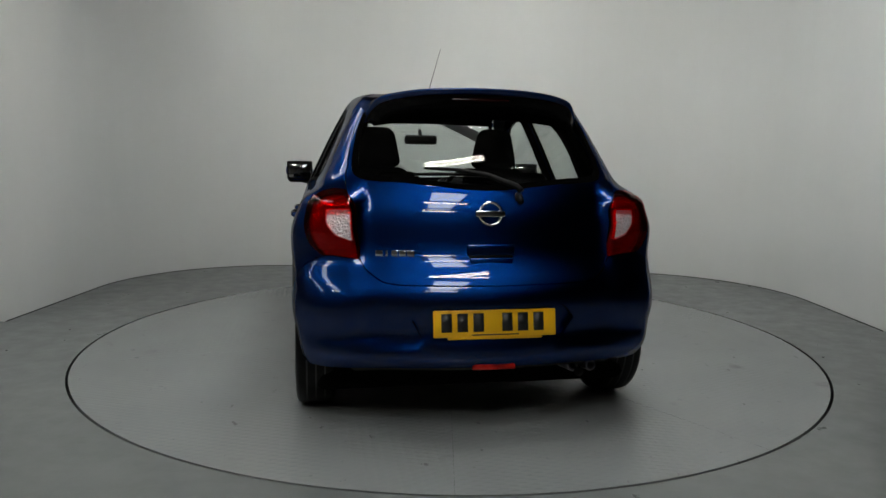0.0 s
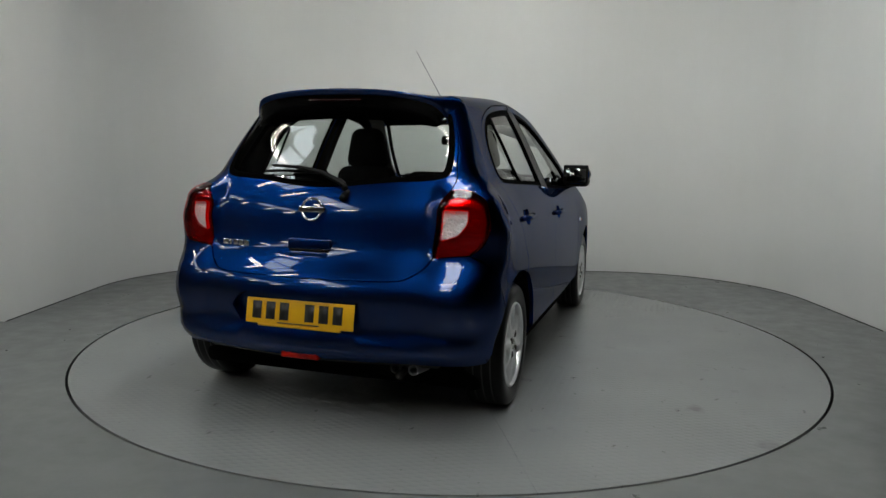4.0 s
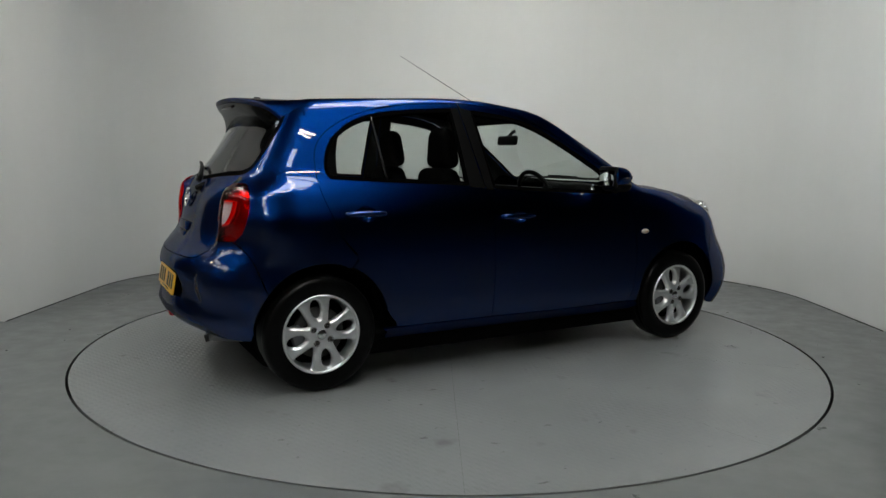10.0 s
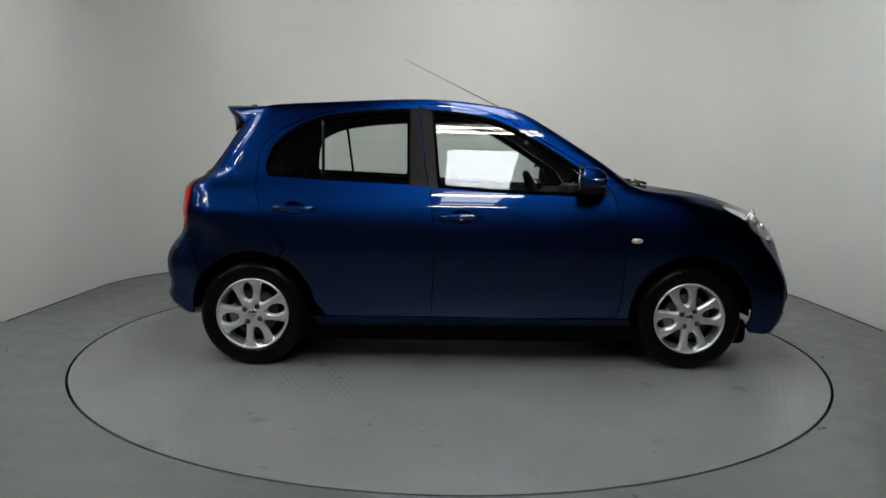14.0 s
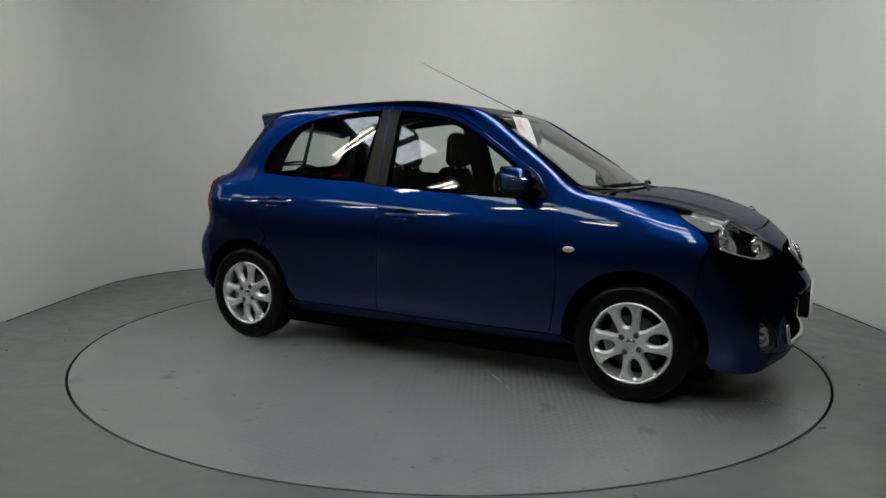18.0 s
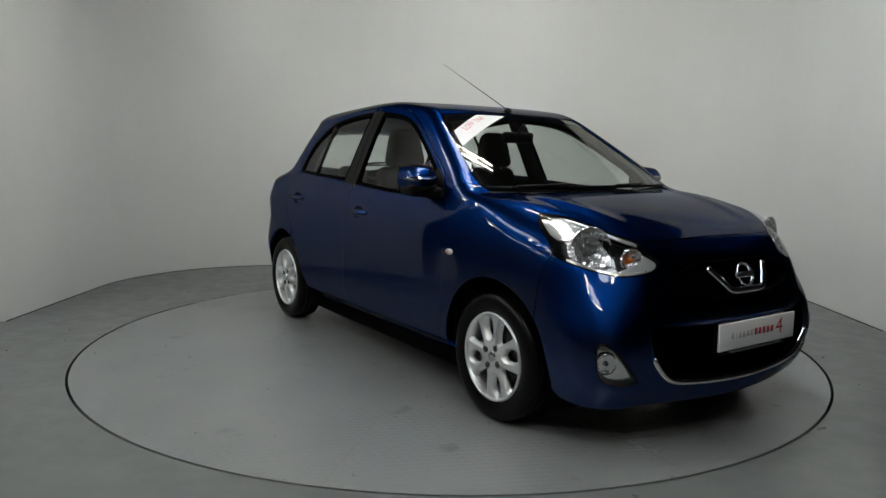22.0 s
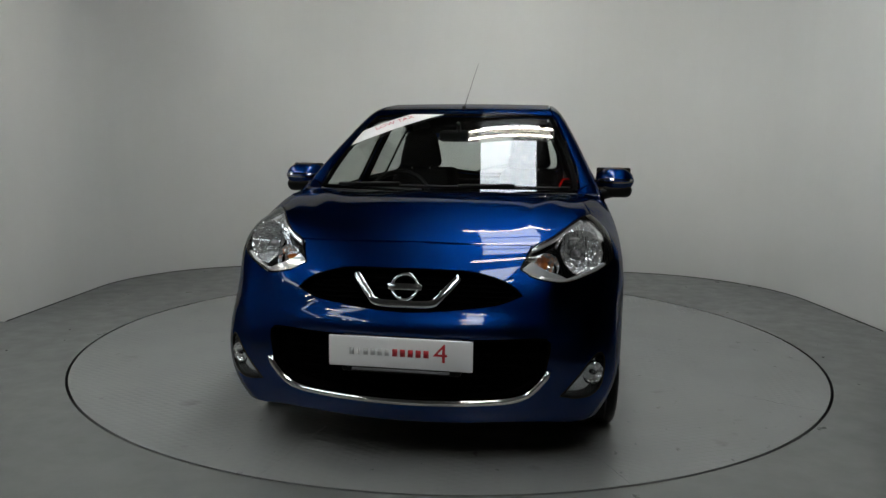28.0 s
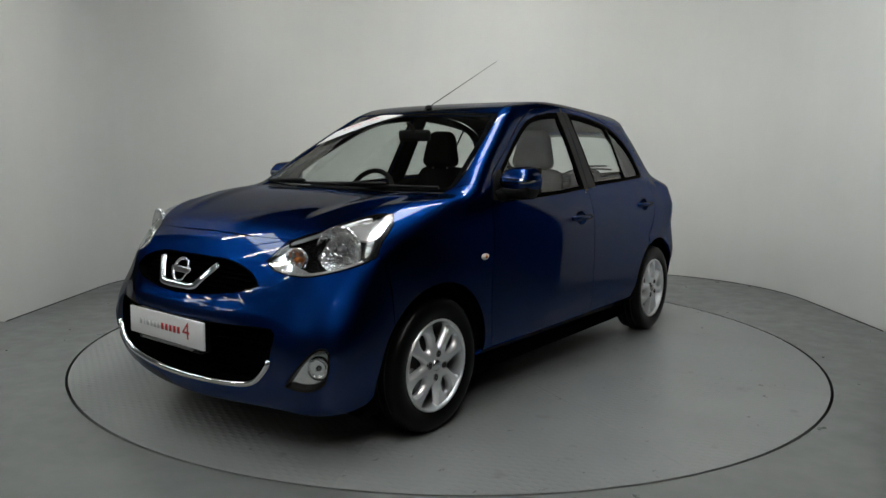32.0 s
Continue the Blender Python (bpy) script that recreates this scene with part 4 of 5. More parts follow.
    me = shell("recess_rim", "rear", rec, [inset(rec, 0.004)], h=0.03, thick=0.036, lift=-0.001, gap=-0.001)
    me.materials.append(PAINT)
    obj("recess_rim", me, bump_)
    lower = [[(-1.825, 0.0, 0.304), (-1.80, 0.25, 0.302), (-1.76, 0.48, 0.282), (-1.70, 0.60, 0.262)], [(-1.68, 0.58, 0.22), (-1.74, 0.45, 0.225), (-1.78, 0.2, 0.235), (-1.79, 0.0, 0.235)]]
    panel("rear_valance", "rear", lower, BLACK, bump_, "black plastic lower valance", mirror=True, pair=False, lift=-0.02, h=0.05, thick=0.02)
    q = on_skin("rear", [(-1.82, 0.0, 0.330)], -0.022)[0]
    part("rear_fog_lamp", rbox(0.035, 0.19, 0.045, 0.010, taper=(1, 0.9)), REDLENS, bump_, "red rear fog lamp", m=pose(q[0], 0, 0.322, 0, 8, 180))
    part("exhaust_pipe", tube([(-1.5, -0.42, 0.25), (-1.66, -0.42, 0.25), (-1.72, -0.42, 0.235)], 0.020, 14), BLACK, CAR, "dark exhaust pipe end")
    # spoiler: rooted on the roof, its tip standing back over the rear window
    bm, black = bmesh.new(), bmesh.new()
    rows, under = [], []
    v0 = unroll("side", [(-1.24, 0.545, 1.365)])[0][1]
    for v in np.linspace(v0, 0.7 * math.pi - v0, 45):
        a = roll_on("side", [(-1.22, v)])[0]
        k = min(1.0, abs(a[1]) / 0.55)
        y, z = a[1] * (0.965 - 0.02 * k), a[2] + 0.004 * (1 - k)
        tip = Vector((-1.516 + 0.28 * y * y + 0.12 * k**6, y * (1 - 0.03 * k**6), z + 0.002 - 0.036 * k**3))
        root = Vector(a) + Vector(skin_normal(a[None])[0]) * 0.003
        mid = (root + tip) / 2 + Vector((0, 0, 0.007 * (1 - k)))
        g = roll_on("rear", unroll("rear", [(-1.43, y * 0.97, 1.350 + 0.010 * k * k)]))[0]
        base = Vector(g) + Vector((-0.004, 0, 0))
        low = (tip * 0.55 + base * 0.45) + Vector((0.008, 0, 0.004))
        deep = base + Vector((0.05, 0, 0.03))
        prof = [root, mid, tip + Vector((0.012, 0, 0.0035)), tip, tip + Vector((0.004, 0, -0.010)), tip + Vector((0.012, 0, -0.022)), low, base, deep]
        rows.append([bm.verts.new(q) for q in prof])
        under.append([black.verts.new(q) for q in (prof[5] + Vector((-0.002, 0, -0.003)), low + Vector((-0.002, 0, -0.003)), base + Vector((-0.004, 0, -0.002)), deep)])
    for mesh, lines in ((bm, rows), (black, under)):
        for a, b in zip(lines, lines[1:]):
            for i in range(len(a) - 1):
                mesh.faces.new((a[i], a[i + 1], b[i + 1], b[i]))
        mesh.faces.new(lines[0])
        mesh.faces.new(lines[-1])
        bmesh.ops.recalc_face_normals(mesh, faces=mesh.faces)
    sp = part("roof_spoiler", bm, PAINT, CAR, "blue roof spoiler over the rear window")
    part("spoiler_underside", black, GLOSS, sp, "black underside over the rear glass")
    part("brake_lamp", rbox(0.012, 0.26, 0.012, 0.004), DARKRED, sp, "dark red high brake lamp", m=pose(-1.488, 0, 1.428, 0, 35, 0))
    for y in (-0.15, 0.12):
        part("washer_nozzle", rbox(0.035, 0.018, 0.012, 0.005), BLACK, sp, m=pose(-1.36, y, 1.480))


DARKLENS = mat("dark_projector_lens", (0.03, 0.03, 0.032), 0.04, 0.0, Coat_Weight=1.0)
LAMPBACK = mat("lamp_back", (0.50, 0.48, 0.48), 0.22, 0.75)
bump(LAMPBACK, noise_tex(LAMPBACK, 16, 2.0), 0.5, 0.01)
FACET = mat("faceted_reflector", (0.95, 0.95, 0.94), 0.12, 0.35)
fv = nd(FACET, "ShaderNodeTexVoronoi", Scale=95.0)
FACET.node_tree.links.new(nd(FACET, "ShaderNodeTexCoord").outputs["Object"], fv.inputs["Vector"])
bump(FACET, fv.outputs["Distance"], 1.0, 0.006)


def sides():
    P2 = [PAINT, INNER]
    wf = [[(-0.239, 0.553, 1.439), (-0.073, 0.562, 1.423), (0.09, 0.579, 1.394), (0.218, 0.607, 1.347), (0.344, 0.643, 1.278), (0.470, 0.676, 1.199), (0.56, 0.705, 1.142), (0.605, 0.72, 1.110)], [(0.615, 0.72, 1.10), (0.665, 0.79, 0.99)], [(0.655, 0.79, 0.978), (0.442, 0.791, 0.985), (0.118, 0.788, 0.998)], [(-0.200, 0.78, 1.018)]]
    wr = [[(-0.372, 0.550, 1.442), (-0.495, 0.555, 1.436), (-0.654, 0.562, 1.423), (-0.812, 0.570, 1.403), (-0.936, 0.582, 1.372), (-1.043, 0.607, 1.316), (-1.118, 0.635, 1.246), (-1.153, 0.664, 1.175), (-1.166, 0.70, 1.106), (-1.150, 0.727, 1.070)], [(-1.145, 0.727, 1.067), (-0.933, 0.749, 1.058), (-0.661, 0.765, 1.046)], [(-0.363, 0.772, 1.034)]]
    pf, pr = outline("side", wf), outline("side", wr)
    cups = [np.array([unroll("side", on_skin("side", [(x0 + 0.062 * math.cos(a), 0.82, z0 + 0.040 * math.sin(a))]))[0] for a in np.linspace(0, 2 * math.pi, 30, endpoint=False)]) for x0, z0 in ((-0.070, 0.850), (-0.995, 0.885))]
    fd = panel("front_door", "side", [DOOR_TOP_F[:-1], B_GAP[:-1], [(-0.234, 0.82, 0.290), (0.25, 0.815, 0.285)], DOOR_FRONT[:-1]], P2, CAR, "blue front door with a black window surround", holes=[pf, cups[0]], back=True, h=0.04, thick=0.02)
    rd = panel("rear_door", "side", [rev(B_GAP)[:-1], DOOR_TOP_R[:-1], DOOR_REAR[:-1] + [(-1.045, 0.837, 0.672)], arch(-1.225, A_R + 0.008, 65, 12, 8), [(-0.83, 0.82, 0.315), (-0.80, 0.82, 0.292), (-0.5, 0.82, 0.29)]], P2, CAR, "blue rear door with a black window surround", holes=[pr, cups[1]], back=True, h=0.04, thick=0.02)
    runs = [SCREEN_SIDE[:-1], ROOF_SIDE[:-1], GLASS_SIDE[:-1], TAIL_TOP_OUT[:-1], TAIL_OUT[:-1], QUARTER_LOW[:-1],
            arch(-1.225, A_R, 142, 66, 12), rev(DOOR_REAR)[:-1], rev(DOOR_TOP_R)[:-1], rev(DOOR_TOP_F)[:-1], [(0.775, 0.79, 0.985), (0.84, 0.70, 1.035)]]
    panel("side_frame", "side", runs, [PAINT, PILLAR], CAR, back=True, h=0.02, thick=0.018)
    sill = [[(0.875, 0.815, 0.28), (0.25, 0.82, 0.28), (-0.80, 0.82, 0.285)], [(-0.875, 0.80, 0.27), (-0.87, 0.78, 0.235)], [(-0.86, 0.78, 0.222), (0, 0.78, 0.22), (0.86, 0.78, 0.222)]]
    sill_l = panel("sill", "side", sill, P2, CAR, "blue sill under the doors", back=True, h=0.05, thick=0.02, lift=-0.004)
    for ob in sill_l:
        for v in ob.data.vertices:
            d = max(0.0, 0.272 - v.co.z)
            v.co.y -= math.copysign(0.75 * d, v.co.y)
    # panes, their rubber surrounds and the black pillars
    div = [(-0.866, 0.58, 1.392), (-0.842, 0.75, 1.056)]
    for i in (0, 1):
        for poly, door, nm in ((pf, fd[i], "front"), (pr, rd[i], "rear")):
            me = shell("window_seal", "side", poly, [inset(poly, 0.012)], h=0.03, thick=0.02, lift=0.002, gap=-0.005, flip=bool(i))
            me.materials.append(FRIT)
            obj("window_seal", me, door, "black window seal")
            me = shell("pane", "side", poly, [], h=0.04, thick=0.004, lift=-0.010, gap=0.004, flip=bool(i), push=even_pane(1))
            me.materials.append(GLASS)
            obj("pane", me, door, "tinted side window pane")
        pts = on_skin("side", [(a + (b - a) * t, c + (d - c) * t, e + (f - e) * t) for t in np.linspace(0, 1, 9) for (a, c, e), (b, d, f) in [div]], -0.004) * (1, 1 - 2 * i, 1)
        part("window_divider", tube(pts, 0.011, 8, 0.6), GLOSS, rd[i], "black bar before the quarter light")
    pb_f = [[(-0.300, 0.54, 1.452), (-0.242, 0.55, 1.449)], [(-0.238, 0.553, 1.44), (-0.206, 0.78, 1.02)], [(-0.206, 0.79, 1.005), (-0.243, 0.79, 1.005)], [(-0.253, 0.79, 1.01), (-0.270, 0.727, 1.111), (-0.314, 0.54, 1.453)]]
    pb_r = [[(-0.366, 0.548, 1.450), (-0.33, 0.54, 1.452)], [(-0.319, 0.54, 1.453), (-0.2745, 0.727, 1.111), (-0.255, 0.785, 1.02)], [(-0.262, 0.785, 1.015), (-0.355, 0.778, 1.02)], [(-0.360, 0.778, 1.025), (-0.368, 0.55, 1.44)]]
    panel("pillar_trim", "side", pb_f, SATIN, fd, "satin black door pillar", lift=0.002, gap=0.001, h=0.04, thick=0.006)
    panel("pillar_trim", "side", pb_r, SATIN, rd, "satin black door pillar", lift=0.002, gap=0.001, h=0.04, thick=0.006)
    tri = [[(0.60, 0.72, 1.118), (0.668, 0.79, 0.985)], [(0.675, 0.79, 0.98), (0.758, 0.79, 0.985)], [(0.755, 0.785, 0.995), (0.69, 0.735, 1.08), (0.61, 0.715, 1.128)]]
    panel("mirror_base", "side", tri, BLACK, fd, "black mirror foot", lift=0.003, gap=0.001, h=0.04, thick=0.006)
    # handles
    for i, s in ((0, 1), (1, -1)):
        for x0, z0, door in ((-0.070, 0.850, fd[i]), (-0.995, 0.885, rd[i])):
            q = on_skin("side", [(x0, 0.82, z0)])[0]
            cup = lathe([(0.0005, -0.034), (0.30, -0.033), (0.62, -0.027), (0.88, -0.014), (1.03, 0.0)], 30, "y")
            for v in cup.verts:
                v.co = Vector((v.co.x * 0.062, v.co.y - 0.003, v.co.z * 0.040))
            part("handle_cup", cup, PAINT, door, "recessed cup behind the handle", m=pose(x0, s * q[1], z0, s * 6, 0, 0) @ Matrix.Scale(s, 4, (0, 1, 0)))
            pts = [(x0 + dx, s * (q[1] + dy), z0 + 0.002) for dx, dy in ((-0.112, 0.002), (-0.095, 0.010), (-0.06, 0.016), (0.0, 0.018), (0.06, 0.016), (0.095, 0.010), (0.112, 0.002))]
            part("door_handle", tube(pts, [0.010, 0.015, 0.016, 0.016, 0.016, 0.015, 0.010], 12, 0.9), PAINT, door, "blue pull handle")
        # side repeater
        q = on_skin("side", [(0.90, 0.83, 0.731)])[0]
        rep_ = part("side_repeater", lathe([(0.001, 0.009), (0.6, 0.007), (0.9, 0.004), (1.0, 0.0), (1.0, -0.004)], 28, "y"), LAMPW, CAR, "small oval clear side repeater")
        for v in rep_.data.vertices:
            v.co = Vector((v.co.x * 0.032, v.co.y * s, v.co.z * 0.0155))
        rep_.matrix_basis = pose(0.90, s * q[1], 0.731)
        part("bulb", lathe([(0.001, 0.004), (0.007, 0.002), (0.008, -0.004)], 12, "y"), AMBER, rep_, m=pose(0, s * 0.0075, 0))
        # door mirror
        build_mirror(fd[i], s)


SATIN = mat("satin_black_film", (0.004, 0.004, 0.004), 0.30, Specular_IOR_Level=0.10)
LAMPW = mat("clear_repeater_lens", (0.62, 0.60, 0.57), 0.12, 0.0, Coat_Weight=1.0)


def build_mirror(door, s):
    """Door mirror: blue shell, black foot and the mirror glass towards the rear."""
    bm = bmesh.new()
    bmesh.ops.create_cube(bm, size=1.0)
    for v in bm.verts:
        v.co = Vector((v.co.x * 0.190 - 0.015, v.co.y * 0.202, v.co.z * 0.152))
        if v.co.x > 0:
            v.co.y *= 0.82
            v.co.z *= 0.72
        if v.co.y * s < 0:
            v.co.z *= 0.94
    bmesh.ops.bevel(bm, geom=list(bm.edges), offset=0.066, segments=10, profile=0.5, affect="EDGES")
    for v in bm.verts:
        v.co.x = max(v.co.x, -0.068)
    shell_ = part("mirror_shell", bm, PAINT, door, "blue door mirror shell", m=pose(0.640, s * 0.840, 1.068, 0, 0, s * 8))
    low = bmesh.new()
    bmesh.ops.create_cube(low, size=1.0)
    for v in low.verts:
        v.co = Vector((v.co.x * 0.142, v.co.y * 0.184, v.co.z * 0.058))
        if v.co.x > 0:
            v.co.y *= 0.86
        if v.co.z < 0:
            v.co.x, v.co.y = v.co.x * 0.8, v.co.y * 0.88
    bmesh.ops.bevel(low, geom=list(low.edges), offset=0.024, segments=4, profile=0.5, affect="EDGES")
    part("mirror_lower", low, BLACK, shell_, "black lower shell", m=pose(-0.001, -s * 0.002, -0.056))
    part("mirror_bezel", rbox(0.020, 0.178, 0.128, 0.009, 3), BLACK, shell_, "black rim round the mirror glass", m=pose(-0.0640, 0, 0.002))
    part("mirror_glass", rbox(0.004, 0.152, 0.100, 0.0015, 2), MIRROR, shell_, "mirror glass", m=pose(-0.0755, 0, 0.002, 0, 5, 0))
    part("mirror_arm", tube([(0.700, s * 0.752, 0.990), (0.685, s * 0.79, 1.002), (0.655, s * 0.84, 1.012), (0.640, s * 0.88, 1.016)], [0.036, 0.032, 0.030, 0.022], 12, 0.75), BLACK, door, "black mirror arm")


MIRROR = mat("mirror_glass", (0.75, 0.77, 0.76), 0.01, 1.0)


def upper():
    P2 = [PAINT, INNER]
    panel("roof", "top", [[(0.335, 0.0, 1.4), (0.33, 0.25, 1.4), (0.315, 0.502, 1.4)], [(0.315, 0.502, 1.4)] + [(x, y - 0.004, z) for x, y, z in ROOF_SIDE[1:]], [(-1.27, 0.458, 1.44), (-1.30, 0.25, 1.44), (-1.32, 0.0, 1.44)]], P2, CAR, mirror=True, pair=False, back=True, h=0.05, thick=0.03)
    poly = outline("top", [rev(HEADER)[:-1], rev(SCREEN_SIDE)[:-1], SCREEN_LOW], True)
    inn = inset(poly, 0.032)
    me = shell("windscreen", "top", poly, [], h=0.05, thick=0.004, lift=-0.004, gap=0.003, push=even_pane(2))
    me.materials.append(GLASS)
    ws = obj("windscreen", me, CAR, "tinted windscreen with a black border")
    me = shell("windscreen_border", "top", poly, [inn], h=0.03, thick=0.003, lift=-0.009, gap=0.004)
    me.materials.append(FRIT)
    obj("windscreen_border", me, ws, "black printed glass border")
    # scuttle under the screen
    low = [[(1.13, 0.0, 1.01), (1.11, 0.20, 1.01), (1.06, 0.40, 1.01), (0.985, 0.632, 1.01)], [(0.935, 0.632, 1.02), (1.00, 0.40, 1.015), (1.055, 0.20, 1.013), (1.075, 0.0, 1.012)]]
    panel("scuttle", "top", low, BLACK, CAR, "black plastic scuttle below the windscreen", mirror=True, pair=False, lift=-0.010, h=0.04, thick=0.02)
    for y0, y1, x1 in ((-0.52, 0.10, 0.93), (0.08, 0.60, 0.86)):
        pts = on_skin("top", [(1.085 - 0.10 * (y / 0.6) ** 2 - 0.035, y, 1.0) for y in np.linspace(y0, y1, 16)], 0.014)
        w = part("front_wiper", tube(pts, 0.008, 6), BLACK, CAR, "black front wiper")
        q = on_skin("top", [(1.09 - 0.1 * (y0 / 0.6) ** 2, y0, 1.0), (1.07 - 0.1 * ((y0 + 0.12) / 0.6) ** 2, y0 + 0.12, 1.0), (1.05 - 0.1 * (((y0 + y1) / 2) / 0.6) ** 2, (y0 + y1) / 2, 1.0)], 0.026)
        part("arm", tube(q, 0.009, 6), BLACK, w)
    # aerial
    a = part("aerial", tube([(0.275, 0, 1.462), (0.24, 0, 1.480), (-0.423, 0, 1.798)], [0.003, 0.0025, 0.0012], 8), BLACK, CAR, "thin black roof aerial leaning back")
    part("aerial_base", rbox(0.062, 0.030, 0.022, 0.009, taper=(0.5, 0.6)), BLACK, a, m=pose(0.285, 0, 1.462, 0, 14, 0))
    # sticker band across the top of the screen's driver side
    stick = [[(0.626, -0.572, 0)], [(0.380, -0.105, 0)], [(0.360, -0.290, 0)], [(0.498, -0.538, 0)]]
    st = panel("window_sticker", "top", stick, STICKER, ws, "white sticker reading LOW TAX in pink capitals", pair=False, lift=0.003, gap=0.0, h=0.03, thick=0.001)[0]
    text_on("LOW TAX", 0.048, lambda u, v: on_skin("top", [(0.445 - 0.466 * u - 0.885 * v, -0.372 + 0.885 * u - 0.466 * v, 0)], 0.0045)[0], PINK, st)
    # interior mirror on the glass
    q = on_skin("top", [(0.46, 0.0, 1.3)], -0.075)[0]
    im = part("interior_mirror", rbox(0.03, 0.23, 0.065, 0.02, 4), BLACK, CAR, "black interior mirror", m=pose(q[0] - 0.03, -0.01, q[2] - 0.01, 0, 8, 0))
    part("stalk", tube([(0.0, 0, 0.02), (0.03, 0, 0.06), (0.05, 0, 0.075)], 0.012, 8), BLACK, im)


PINK = mat("pink_red_ink", (0.55, 0.10, 0.14), 0.5)


def text_on(words, size, place, material, parent, name="lettering"):
    """Flat letters of the built-in font, laid on a surface by place(u, v) with u, v round the words' middle."""
    cu = bpy.data.curves.new("words", "FONT")
    cu.body, cu.size, cu.align_x, cu.align_y, cu.resolution_u = words, size, "CENTER", "CENTER", 3
    tmp = bpy.data.objects.new("words", cu)
    scene.collection.objects.link(tmp)
    bpy.context.view_layer.update()
    me = bpy.data.meshes.new_from_object(tmp.evaluated_get(bpy.context.evaluated_depsgraph_get()))
    bpy.data.objects.remove(tmp)
    for v in me.vertices:
        v.co = Vector(place(v.co.x, v.co.y))
    me.materials.clear()
    me.materials.append(material)
    return obj(name, me, parent)


def plates():
    """Number plates: white at the front, yellow at the rear; the registration as plain bars."""
    f = part("front_plate", rbox(0.010, 0.528, 0.112, 0.003, 2), PLATE_W, CAR, "white front plate with grey and red lettering", m=pose(1.982, 0, 0.472))
    part("bracket", rbox(0.05, 0.44, 0.135, 0.006, 2), BLACK, f, m=pose(-0.033, 0, -0.012))
    part("bracket_edge", rbox(0.012, 0.36, 0.008, 0.002, 1), STEEL, f, m=pose(-0.004, 0.0, -0.066))
    for k in range(6):
        part("letter_bar", rbox(0.001, 0.017 if k != 1 else 0.005, 0.025, 0, 1), GREYINK, f, "pale grey letter bar", m=pose(0.0056, -0.178 + 0.0262 * k, 0.002))
    for k in range(5):
        part("letter_bar", rbox(0.001, 0.019, 0.027, 0, 1), REDINK, f, "crimson letter bar", m=pose(0.0056, -0.018 + 0.0285 * k, 0.002))
    text_on("4", 0.098, lambda u, v: (0.0058, 0.149 + u * 1.1, 0.004 + v), REDINK, f, "numeral")
    r = part("rear_plate", rbox(0.006, 0.520, 0.111, 0.003, 2), PLATE_Y, CAR, "yellow rear number plate with black bars", m=pose(-1.834, 0, 0.498, 0, -10, 180))
    for k in range(7):
        if k != 3:
            part("letter_bar", rbox(0.001, 0.044, 0.076, 0, 1), INK, r, m=pose(0.0036, -0.205 + 0.067 * k - 0.012 * (k > 3), 0.004))
    part("maker_bar", rbox(0.001, 0.20, 0.005, 0, 1), INK, r, m=pose(0.0036, 0.0, -0.047))
    part("plate_foot", rbox(0.012, 0.40, 0.016, 0.003, 1), PLATE_Y, r, m=pose(-0.004, -0.0, -0.058))


